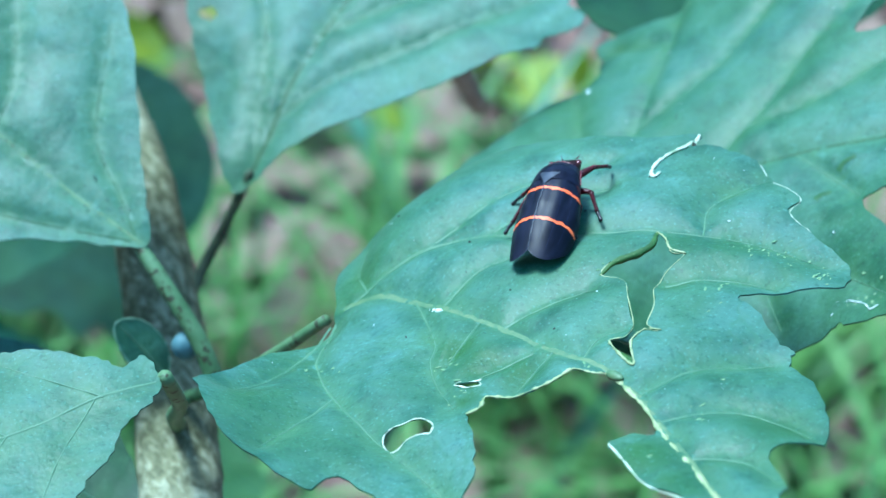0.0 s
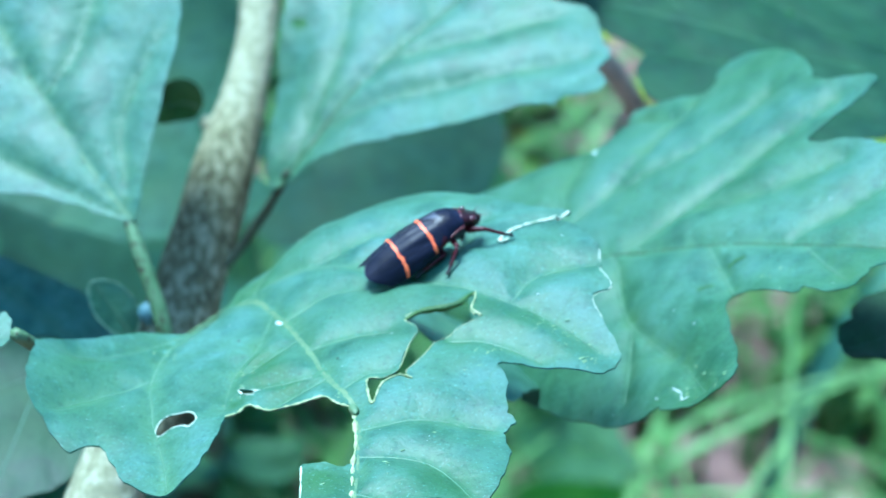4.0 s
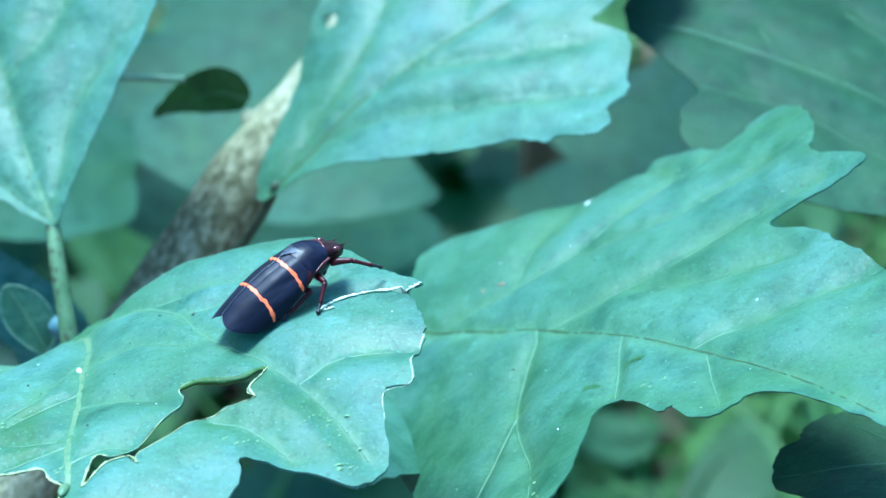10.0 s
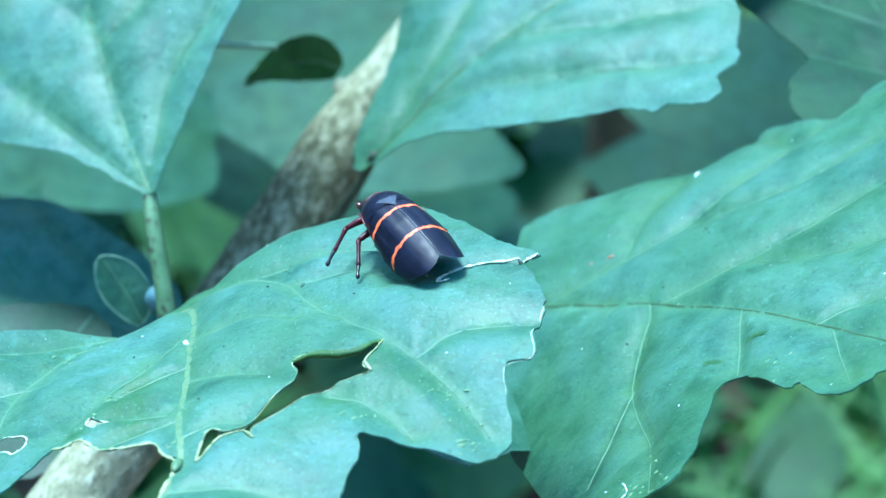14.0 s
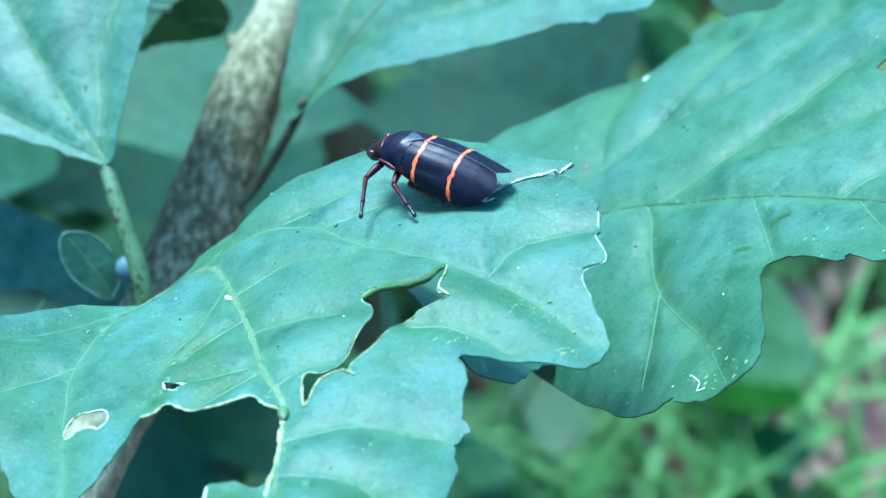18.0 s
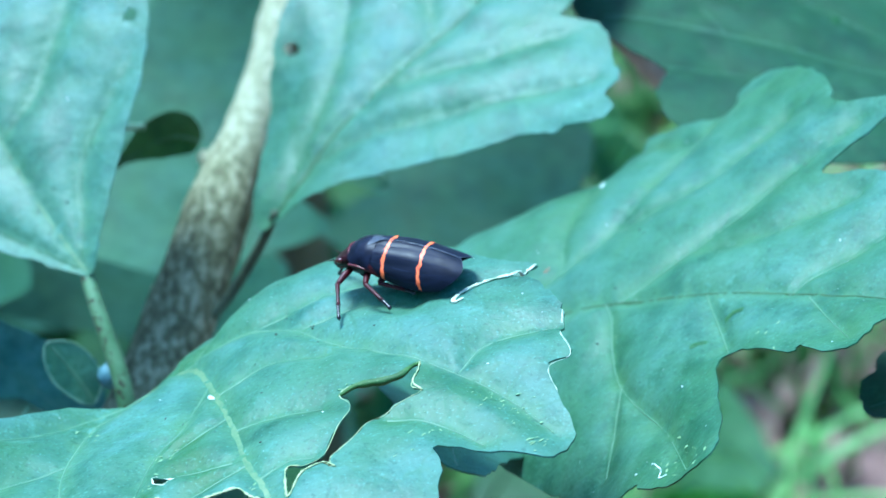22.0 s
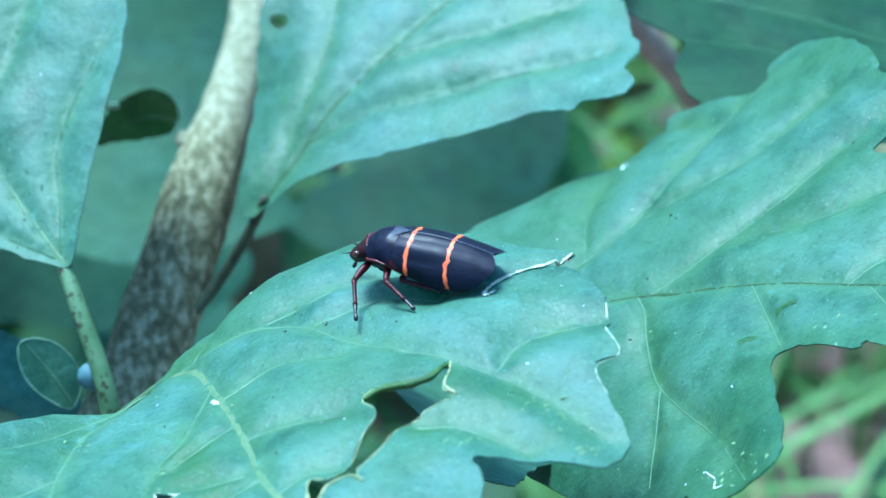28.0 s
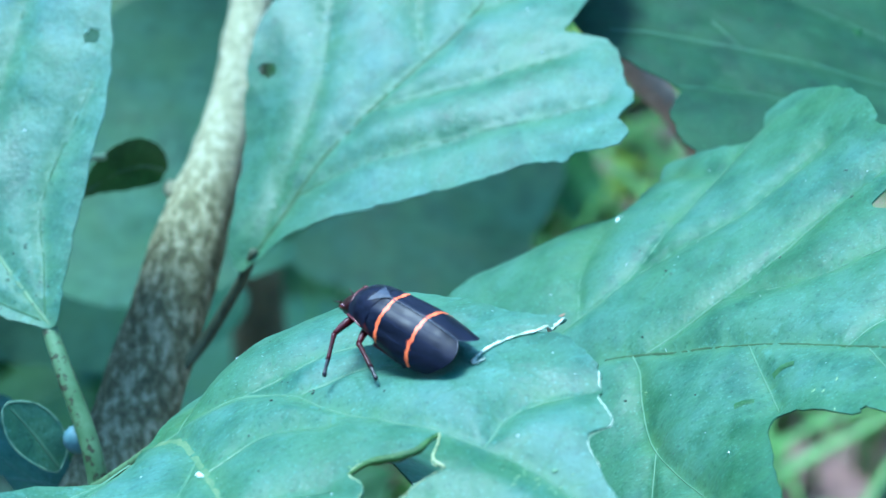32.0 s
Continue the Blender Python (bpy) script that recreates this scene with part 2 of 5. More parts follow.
def bark_material():
    m, nodes, links, p = material("grey_brown_bark", 0.85, 0, 0.2)
    at = nodes.new("ShaderNodeTexCoord").outputs["Object"]
    along = nodes.new("ShaderNodeMapping")
    along.inputs["Scale"].default_value = (1.0, 0.42, 0.8)
    links.new(at, along.inputs["Vector"])
    blotch = noise_tex(nodes, links, along.outputs[0], 1500, 6, 0.62)
    fine = noise_tex(nodes, links, at, 1800, 5, 0.6)
    xyz = nodes.new("ShaderNodeSeparateXYZ")
    links.new(at, xyz.inputs[0])
    high = nodes.new("ShaderNodeMath")
    high.operation = "MULTIPLY_ADD"
    high.inputs[1].default_value = 0.02
    links.new(noise_tex(nodes, links, at, 180, 4), high.inputs[0])
    links.new(xyz.outputs[1], high.inputs[2])
    # darker along the middle of the stem, pale towards both ends
    pale_where = ramp(nodes, links, high.outputs[0], [(0.018, (1, 1, 1)), (0.028, (0, 0, 0)), (0.052, (0, 0, 0)), (0.068, (1, 1, 1))])
    c = ramp(nodes, links, blotch, [(0.38, (0.080, 0.084, 0.038)), (0.50, (0.155, 0.158, 0.076)), (0.62, (0.32, 0.32, 0.19))])
    light_bark = ramp(nodes, links, blotch, [(0.36, (0.23, 0.235, 0.14)), (0.5, (0.28, 0.285, 0.165)), (0.64, (0.43, 0.44, 0.30))])
    c = mix(nodes, links, "MIX", pale_where, c, light_bark)
    c = mix(nodes, links, "MULTIPLY", 0.6, c, ramp(nodes, links, fine, [(0.3, (0.4, 0.4, 0.36)), (0.65, (1, 1, 1))]))
    links.new(c, p.inputs["Base Color"])
    one = bump(nodes, links, p, fine, 0.6, 0.0003)
    bump(nodes, links, p, blotch, 0.9, 0.0006, one)
    return m


BARK = bark_material()


def ground_material():
    m, nodes, links, p = material("litter_soil", 0.95, 0, 0.1)
    at = nodes.new("ShaderNodeTexCoord").outputs["Object"]
    a = noise_tex(nodes, links, at, 14, 6, 0.6)
    b = noise_tex(nodes, links, at, 90, 6, 0.6)
    c = ramp(nodes, links, a, [(0.35, (0.11, 0.068, 0.054)), (0.52, (0.28, 0.178, 0.148)), (0.70, (0.42, 0.29, 0.25))])
    c = mix(nodes, links, "MULTIPLY", 0.7, c, ramp(nodes, links, b, [(0.3, (0.3, 0.3, 0.3)), (0.7, (1, 1, 1))]))
    links.new(c, p.inputs["Base Color"])
    bump(nodes, links, p, b, 0.8, 0.006)
    return m


SOIL = ground_material()


# ---- mesh helpers ----
def mesh_from(name, verts, faces, mat, smooth=True):
    me = bpy.data.meshes.new(name)
    me.from_pydata([tuple(v) for v in verts], [], faces)
    me.materials.append(mat)
    if smooth:
        me.polygons.foreach_set("use_smooth", [True] * len(me.polygons))
    me.update()
    return me


def part(name, me, parent, label=""):
    ob = new(name, me)
    ob.parent = parent
    return tagged(ob, label)


def smooth_line(pts, n=6, closed=False):
    """Catmull-Rom through the points, n steps a span."""
    p = np.array(pts, float)
    k = len(p)
    if closed:
        q = np.vstack([p[-1], p, p[0], p[1]])
    else:
        q = np.vstack([2 * p[0] - p[1], p, 2 * p[-1] - p[-2]])
    out = []
    for i in range(k if closed else k - 1):
        a, b, c, d = q[i:i + 4]
        for s in np.linspace(0, 1, n, endpoint=False):
            out.append(0.5 * (2 * b + (c - a) * s + (2 * a - 5 * b + 4 * c - d) * s * s + (3 * b - a - 3 * c + d) * s ** 3))
    if not closed:
        out.append(p[-1])
    return np.array(out)


def tube(line, radii, sides=10, cap=True):
    """A round tube along a line of points; radii one per point."""
    line = np.array(line, float)
    radii = np.broadcast_to(np.array(radii, float), (len(line),))
    t = np.gradient(line, axis=0)
    t /= np.linalg.norm(t, axis=1)[:, None]
    ref = np.array([0.0, 0, 1]) if abs(t[0][2]) < 0.9 else np.array([1.0, 0, 0])
    verts, faces = [], []
    for i in range(len(line)):
        a = np.cross(t[i], ref)
        a /= np.linalg.norm(a)
        b = np.cross(a, t[i])
        ref = b
        for k in range(sides):
            w = 2 * math.pi * k / sides
            verts.append(line[i] + radii[i] * (a * math.cos(w) + b * math.sin(w)))
    for i in range(len(line) - 1):
        for k in range(sides):
            j = (k + 1) % sides
            faces.append((i * sides + k, (i + 1) * sides + k, (i + 1) * sides + j, i * sides + j))
    if cap:
        faces.append(tuple(range(sides)))
        faces.append(tuple((len(line) - 1) * sides + k for k in reversed(range(sides))))
    return verts, faces


def blob(center, radii, turn=0.0, rings=10, seg=14):
    """A rounded lump, tilted about y."""
    verts, faces = [], []
    ct, st = math.cos(turn), math.sin(turn)
    for i in range(rings + 1):
        a = math.pi * i / rings
        for k in range(seg):
            w = 2 * math.pi * k / seg
            x, y, z = radii[0] * math.cos(a), radii[1] * math.sin(a) * math.cos(w), radii[2] * math.sin(a) * math.sin(w)
            verts.append(((center[0] + x * ct + z * st) * MM, (center[1] + y) * MM, (center[2] - x * st + z * ct) * MM))
    for i in range(rings):
        for k in range(seg):
            j = (k + 1) % seg
            faces.append((i * seg + k, (i + 1) * seg + k, (i + 1) * seg + j, i * seg + j))
    return verts, faces


def inside(x, y, loop):
    """Even-odd test of many points against one closed loop."""
    hit = np.zeros(len(x), bool)
    a, b = loop, np.roll(loop, -1, 0)
    for (x0, y0), (x1, y1) in zip(a, b):
        cross = (y0 > y) != (y1 > y)
        hit ^= cross & (x < (x1 - x0) * (y - y0) / (y1 - y0 + 1e-12) + x0)
    return hit


def line_distance(u, v, line):
    d = np.full(len(u), 1e9)
    for a, b in zip(line[:-1], line[1:]):
        w = b - a
        s = np.clip(((u - a[0]) * w[0] + (v - a[1]) * w[1]) / (w @ w + 1e-12), 0, 1)
        d = np.minimum(d, np.hypot(u - a[0] - s * w[0], v - a[1] - s * w[1]))
    return d


class Lamina:
    """The height of a leaf over its own plane: a low polynomial, veins sunk, the fields between them raised. Millimetres."""

    def __init__(self, coefs, degree, veins, puff=0.3, wave=0.15, seed=0, humps=(), lips=()):
        self.lips, self.groove = lips, 0.0
        self.c, self.deg, self.veins, self.puff, self.wave, self.seed, self.humps = coefs, degree, veins, puff, wave, seed, humps

    def height(self, u, v):
        u, v = np.atleast_1d(np.array(u, float)), np.atleast_1d(np.array(v, float))
        z, k = np.zeros(len(u)), 0
        for i in range(self.deg + 1):
            for j in range(self.deg + 1 - i):
                z += self.c[k] * (u / 20) ** i * (v / 20) ** j
                k += 1
        for hu, hv, ru, rv, high in self.humps:
            z += high * np.exp(-((u - hu) / ru) ** 2 - ((v - hv) / rv) ** 2)
        for line, high, reach in self.lips:
            # one side of a tear stands over the other: the left of the line, fading towards its ends
            pts = np.array(smooth_line(line, 5))
            best, out = np.full(len(u), 1e9), np.zeros(len(u))
            for k, (a, b) in enumerate(zip(pts[:-1], pts[1:])):
                w = b - a
                q = np.clip(((u - a[0]) * w[0] + (v - a[1]) * w[1]) / (w @ w + 1e-12), 0, 1)
                d = np.hypot(u - a[0] - q * w[0], v - a[1] - q * w[1])
                left = w[0] * (v - a[1]) - w[1] * (u - a[0]) > 0
                near = d < best
                best[near] = d[near]
                out[near] = (high * np.exp(-(d / reach) ** 2) * left * min(1.0, 3.0 * (k + 0.5) / len(pts), 4.0 * (len(pts) - k - 0.5) / len(pts)))[near]
            z += out
        if self.puff and self.veins:
            d = np.min([line_distance(u, v, line) for line in self.veins], axis=0)
            z += self.puff * (1 - np.exp(-(d / 1.3) ** 2)) - self.puff - self.groove * np.exp(-(d / 0.42) ** 2)
        for n in range(len(u)):
            z[n] += self.wave * (noise.noise((u[n] / 5.0 + self.seed * 9.1, v[n] / 5.0, self.seed * 3.7)) + 0.35 * noise.noise((u[n] / 1.7, v[n] / 1.7, self.seed * 5.3)))
        return z


def blade_mesh(name, outline, holes, lam, mat, step=0.8, thick=0.10, rough_edge=0.12, spans=5, seed=1, greener=(), groove=False):
    """A leaf blade with real thickness: the outline and holes are triangulated with a jittered grid, then doubled and rimmed."""
    rnd = random.Random(seed)
    loops = []
    for k, pts in enumerate([outline] + list(holes)):
        loop = smooth_line(pts, spans if k == 0 else 3, True)
        nxt = np.roll(loop, -1, 0) - np.roll(loop, 1, 0)
        nrm = np.stack([nxt[:, 1], -nxt[:, 0]], 1) / (np.linalg.norm(nxt, axis=1)[:, None] + 1e-9)
        loop = loop + nrm * np.array([[rnd.uniform(-1, 1) * rough_edge] for _ in loop])
        loops.append(loop)
    u0, v0 = loops[0].min(0)
    u1, v1 = loops[0].max(0)
    gu, gv = np.meshgrid(np.arange(u0, u1, step), np.arange(v0, v1, step))
    gu, gv = gu.ravel(), gv.ravel()
    jit = np.array([[rnd.uniform(-0.25, 0.25) * step, rnd.uniform(-0.25, 0.25) * step] for _ in gu])
    gu, gv = gu + jit[:, 0], gv + jit[:, 1]
    keep = inside(gu, gv, loops[0])
    for k, loop in enumerate(loops):
        if k:
            keep &= ~inside(gu, gv, loop)
        closed = np.vstack([loop, loop[:1]])
        keep &= line_distance(gu, gv, closed) > step * 0.45
    pts, edges = [], []
    for loop in loops:
        base = len(pts)
        pts += [Vector(p) for p in loop]
        edges += [(base + i, base + (i + 1) % len(loop)) for i in range(len(loop))]
    if groove:
        beside = []
        for line in lam.veins:
            t = np.gradient(line, axis=0)
            t /= np.linalg.norm(t, axis=1)[:, None] + 1e-9
            nrm = np.stack([-t[:, 1], t[:, 0]], 1)
            beside += [line + nrm * off for off in (-0.75, -0.4, 0.0, 0.4, 0.75)]
        beside = np.vstack(beside)
        ok = inside(beside[:, 0], beside[:, 1], loops[0])
        for k, loop in enumerate(loops):
            if k:
                ok &= ~inside(beside[:, 0], beside[:, 1], loop)
            ok &= line_distance(beside[:, 0], beside[:, 1], np.vstack([loop, loop[:1]])) > 0.3
        pts += [Vector(p) for p in beside[ok]]
    pts += [Vector((a, b)) for a, b in zip(gu[keep], gv[keep])]
    out = mathutils.geometry.delaunay_2d_cdt(pts, edges, [], 0, 1e-5)
    p2 = np.array([tuple(p) for p in out[0]])
    tris = np.array([f for f in out[2] if len(f) == 3])
    mid = p2[tris].mean(1)
    ok = inside(mid[:, 0], mid[:, 1], loops[0])
    for loop in loops[1:]:
        ok &= ~inside(mid[:, 0], mid[:, 1], loop)
    tris = tris[ok]
    a, b, c = (p2[tris[:, k]] for k in range(3))
    flip = (b[:, 0] - a[:, 0]) * (c[:, 1] - a[:, 1]) - (b[:, 1] - a[:, 1]) * (c[:, 0] - a[:, 0]) < 0
    tris[flip] = tris[flip][:, ::-1]
    z = lam.height(p2[:, 0], p2[:, 1])
    n = len(p2)
    top = np.column_stack([p2, z]) * MM
    bottom = np.column_stack([p2, z - thick]) * MM
    faces = [tuple(int(i) for i in t) for t in tris] + [tuple(int(i) + n for i in t[::-1]) for t in tris]
    count = {}
    for t in tris:
        for i, j in ((t[0], t[1]), (t[1], t[2]), (t[2], t[0])):
            count[(int(i), int(j))] = 1
    verts, edge_of = [top, bottom], {}

    def corner(i):
        if i not in edge_of:
            edge_of[i] = 2 * n + 2 * len(edge_of)
            verts.append(np.array([top[i], bottom[i]]))
        return edge_of[i]

    for (i, j) in list(count):
        if (j, i) not in count:
            a, b = corner(i), corner(j)
            faces.append((b, a, a + 1, b + 1))
    me = mesh_from(name, np.vstack(verts), faces, mat)
    near = np.zeros(len(me.vertices))
    if lam.veins:
        d = np.min([line_distance(p2[:, 0], p2[:, 1], line) for line in lam.veins], axis=0)
        near[:n] = near[n:2 * n] = np.exp(-(d / 0.85) ** 2)
    me.attributes.new("vein_near", "FLOAT", "POINT").data.foreach_set("value", near)
    thin = np.zeros(len(me.vertices))
    for a, b, r, k in greener:
        thin[:n] = np.maximum(thin[:n], k * np.exp(-(((p2[:, 0] - a) ** 2 + (p2[:, 1] - b) ** 2) / (r * r)) ** 1.5))
    me.attributes.new("greener_patch", "FLOAT", "POINT").data.foreach_set("value", thin)
    return me


def vein_mesh(name, pts, lam, w0, w1, mat, proud=0.055, spans=8):
    """A low rounded rib along a line on the blade."""
    line = smooth_line(pts, spans)
    t = np.gradient(line, axis=0)
    t /= np.linalg.norm(t, axis=1)[:, None] + 1e-9
    nrm = np.stack([-t[:, 1], t[:, 0]], 1)
    width = np.linspace(w0, w1, len(line)) * np.array([1 + 0.35 * noise.noise((p[0] * 0.9, p[1] * 0.9, 7.7)) for p in line])
    prof = [(-1.0, -0.05), (-0.55, 0.7), (0.0, 1.0), (0.55, 0.7), (1.0, -0.05)]
    verts, faces = [], []
    for k, (side, up) in enumerate(prof):
        q = line + nrm * (side * width / 2)[:, None]
        z = lam.height(q[:, 0], q[:, 1]) + up * proud
        verts.append(np.column_stack([q, z]) * MM)
    verts = np.stack(verts, 1).reshape(-1, 3)
    m = len(prof)
    for i in range(len(line) - 1):
        for k in range(m - 1):
            faces.append((i * m + k, (i + 1) * m + k, (i + 1) * m + k + 1, i * m + k + 1))
    me = mesh_from(name, verts, faces, mat)
    me.flip_normals()
    return me


def rim_mesh(name, pts, lam, radius, mat, closed=True, lift=0.0, spans=4, seed=3):
    """A dried, curled margin along a torn edge."""
    rnd = random.Random(seed)
    line = smooth_line(pts, spans, closed)
    if closed:
        line = np.vstack([line, line[:1]])
    z = lam.height(line[:, 0], line[:, 1]) + lift
    r = np.array([radius * rnd.uniform(0.25, 1.6) for _ in line])
    r[-1] = r[0]
    v, f = tube(np.column_stack([line, z]) * MM, r * MM, 7)
    v = np.array(v).reshape(len(line), 7, 3)
    v[:, :, 2] = z[:, None] * MM + 0.45 * (v[:, :, 2] - z[:, None] * MM)
    return mesh_from(name, v.reshape(-1, 3), f, mat)


def dots_mesh(name, spots, lam, mat, seed, high=0.3):
    """Small crumbs lying on a blade: (u, v, length) each a lumpy grain."""
    rnd = random.Random(seed)
    verts, faces = [], []
    for u, v, size in spots:
        z = float(lam.height(u, v)[0])
        turn, base = rnd.uniform(0, 6.28), len(verts)
        for i, (ring, hgt) in enumerate(((0.5, 0.0), (0.42, 0.75 * high), (0.0, high))):
            for k in range(6 if ring else 1):
                w = k * math.pi / 3
                a, b = ring * size * math.cos(w) * rnd.uniform(0.8, 1.2), 0.45 * ring * size * math.sin(w)
                verts.append(((u + a * math.cos(turn) - b * math.sin(turn)) * MM, (v + a * math.sin(turn) + b * math.cos(turn)) * MM, (z + hgt * size) * MM))
        for k in range(6):
            j = (k + 1) % 6
            faces.append((base + k, base + j, base + 6 + j, base + 6 + k))
            faces.append((base + 6 + k, base + 6 + j, base + 12))
    return mesh_from(name, verts, faces, mat)


def plane_pose(o, u, v, n):
    """A leaf's own frame, from its origin in millimetres and three axes."""
    m = Matrix((u, v, n)).transposed().to_4x4()
    m.translation = Vector(o) * MM
    return m


# ---- the ground ----
def build_ground():
    rings = [0.0] + [0.05 * 1.28 ** k for k in range(36)]
    verts, faces, seg = [(0, 0, 0)], [], 48
    for i, r in enumerate(rings[1:]):
        for k in range(seg):
            w = 2 * math.pi * k / seg
            x, y = 0.05 + r * math.cos(w), 0.25 + r * math.sin(w)
            verts.append((x, y, 0.012 * noise.noise((x * 9, y * 9, 0.3)) * min(1, r * 4)))
    for k in range(seg):
        faces.append((0, 1 + k, 1 + (k + 1) % seg))
    for i in range(len(rings) - 2):
        for k in range(seg):
            j = (k + 1) % seg
            faces.append((1 + i * seg + k, 1 + (i + 1) * seg + k, 1 + (i + 1) * seg + j, 1 + i * seg + j))
    ob = new("ground", mesh_from("ground", verts, faces, SOIL))
    return tagged(ob, "brown woodland soil strewn with old litter", "ground", kind="structure")


build_ground()

# ---- the leaf with the insect ----
import mathutils.geometry

OUT1 = [(-10.4, 11.5), (-9.3, 15.8), (-8.7, 19.6), (-7.2, 21.3), (-4.9, 22.5), (-2.5, 23.2), (0.4, 23.8), (3.0, 23.0), (6.0, 20.0), (9.2, 17.3), (11.6, 15.8), (13.2, 15.0), (14.9, 14.6), (14.3, 13.8), (13.6, 13.25), (12.8, 12.95), (12.0, 12.62), (11.25, 12.0), (10.65, 11.1), (10.4, 10.2), (10.55, 10.2), (10.85, 11.0), (11.4, 11.82), (12.1, 12.4), (12.9, 12.72), (13.6, 12.95), (14.3, 12.9), (15.1, 12.4),
        (16.3, 10.9), (17.0, 9.4), (17.0, 7.4), (17.75, 5.5), (16.6, 4.3), (17.4, 2.4), (18.1, 0.4), (17.2, -1.5), (14.6, -1.7), (11.4, -2.1), (11.7, -3.4), (11.8, -6.0), (12.4, -6.9), (11.7, -7.9), (12.2, -9.9),
        (11.9, -12.6), (10.7, -15.4), (7.9, -16.3), (7.4, -20.0), (6.6, -22.0), (6.2, -26.0), (4.8, -29.0), (3.4, -25.5), (2.7, -19.2), (1.5, -17.0), (1.1, -14.6), (0.8, -12.6), (1.8, -12.4), (3.4, -12.2),
        (3.5, -9.9), (3.1, -7.5), (2.8, -5.7), (1.9, -5.9), (1.1, -5.3), (0.2, -5.7), (-1.0, -5.8), (-2.9, -5.1), (-3.8, -4.85), (-4.3, -5.6), (-5.1, -5.5), (-5.3, -8.0), (-6.1, -10.7), (-8.0, -12.1), (-10.3, -10.7)]
OUT1 += [(-12.5, -7.7), (-14.0, -8.5), (-15.4, -7.1), (-17.4, -4.1), (-18.0, -0.9), (-17.9, 3.0), (-14.8, 8.0)]
SLIT1 = [(9.2, 5.6), (8.4, 4.05), (7.0, 3.6), (6.2, 3.5), (5.0, 2.95), (5.95, 1.6), (5.65, -0.2), (5.2, -2.4), (4.6, -3.4), (4.1, -3.7), (3.5, -3.55), (3.6, -4.85), (4.05, -6.1), (4.3, -5.0),
         (4.55, -4.3), (5.4, -3.65), (6.1, -4.2), (5.8, -3.15), (6.7, -1.65), (7.3, 0.5), (8.0, 1.4), (8.7, 1.9), (9.8, 2.5), (9.2, 2.9), (9.3, 3.9)]
SQUARE1 = [(-9.75, -4.9), (-9.55, -4.3), (-9.0, -4.15), (-8.4, -4.35), (-7.8, -4.4), (-7.3, -4.65), (-6.95, -5.5), (-7.25, -6.15), (-7.7, -5.9), (-8.5, -5.65), (-9.1, -5.85), (-9.6, -5.65)]
NIBBLE1 = [(-5.0, -2.0), (-4.3, -2.25), (-3.6, -2.35), (-3.75, -2.9), (-3.8, -3.5), (-4.5, -3.1), (-4.8, -2.5)]
VEINS1 = [[(-9.0, 14.2), (-6.4, 11.6), (-4.0, 7.4), (-1.3, 2.1), (0.6, -2.0), (2.7, -5.6), (3.4, -8.0), (3.8, -11.2), (4.4, -19.4), (4.8, -27)],
          [(-9.0, 13.8), (-6.5, 13.9), (-3.5, 13.6), (-0.3, 12.1), (3.3, 9.0), (6.5, 7.0), (9.2, 5.7), (13.7, 3.1), (17.0, 0.6)],
          [(-9.8, 12.6), (-11.5, 8.0), (-11.7, 4.0), (-11.2, 0.0), (-10.5, -2.6), (-9.9, -4.9), (-8.4, -9.0), (-7.7, -11.6)],
          [(-10.2, 12.6), (-13.0, 7.4), (-16.6, 3.0)],
          [(3.8, -11.2), (7.8, -11.5), (10.9, -15.0)],
          [(-5.0, 9.4), (-5.0, 3.6), (-5.7, 1.6), (-5.9, -0.9), (-5.6, -3.9)],
          [(-3.0, 13.5), (3.0, 15.0), (9.0, 14.0)],
          [(-1.3, 2.1), (1.5, 2.4), (4.0, 2.4)], [(8.0, 0.9), (10.5, 0.5), (13.5, -1.0)], [(0.7, -2.1), (-0.6, -3.3), (-2.2, -4.7)], [(-4.0, 7.0), (-1.0, 8.6), (3.0, 7.8)], [(4.0, -15.0), (6.5, -16.5), (7.4, -19.5)],
          [(3.4, -8.6), (7.0, -7.2), (11.0, -7.4)], [(11.5, 4.5), (13.0, 7.0), (16.8, 8.4)], [(-11.2, 1.5), (-14.0, -1.5), (-16.0, -4.0)], [(-7.4, 13.6), (-7.4, 17.5), (-6.0, 20.6)], [(0.8, 11.6), (4.5, 12.4), (8.0, 11.2)],
          [(-0.4, -1.5), (-2.0, -1.8), (-3.7, -2.0)], [(-2.2, 3.8), (-3.6, 2.2), (-5.0, 0.6)], [(1.8, -4.0), (3.2, -2.6), (4.6, -2.4)]]
# patches of darker, yellower green, the first four chewed thin: u, v, radius, strength
GREENER1 = [(-3.2, -1.0, 1.7, 1.0), (-4.0, 1.6, 1.3, 0.9), (-1.4, -3.2, 1.6, 0.9), (-4.6, -4.0, 0.9, 0.8), (8.6, 0.6, 1.2, 0.5), (9.8, 3.6, 1.6, 0.6), (12.5, 2.4, 2.0, 0.6), (15.0, 0.0, 1.6, 0.5), (2.0, -14.4, 1.6, 1.0), (2.8, -17.6, 1.4, 0.9),
         (-13.6, 6.5, 2.6, 0.5), (-15.0, 1.5, 2.2, 0.4), (9.0, -13.6, 1.8, 0.6), (-8.0, 15.5, 2.5, 0.5), (-2.6, 15.6, 3.0, 0.35), (4.0, 5.2, 2.2, 0.35)]


def lines(veins):
    return [np.array(smooth_line(v, 6)) for v in veins]


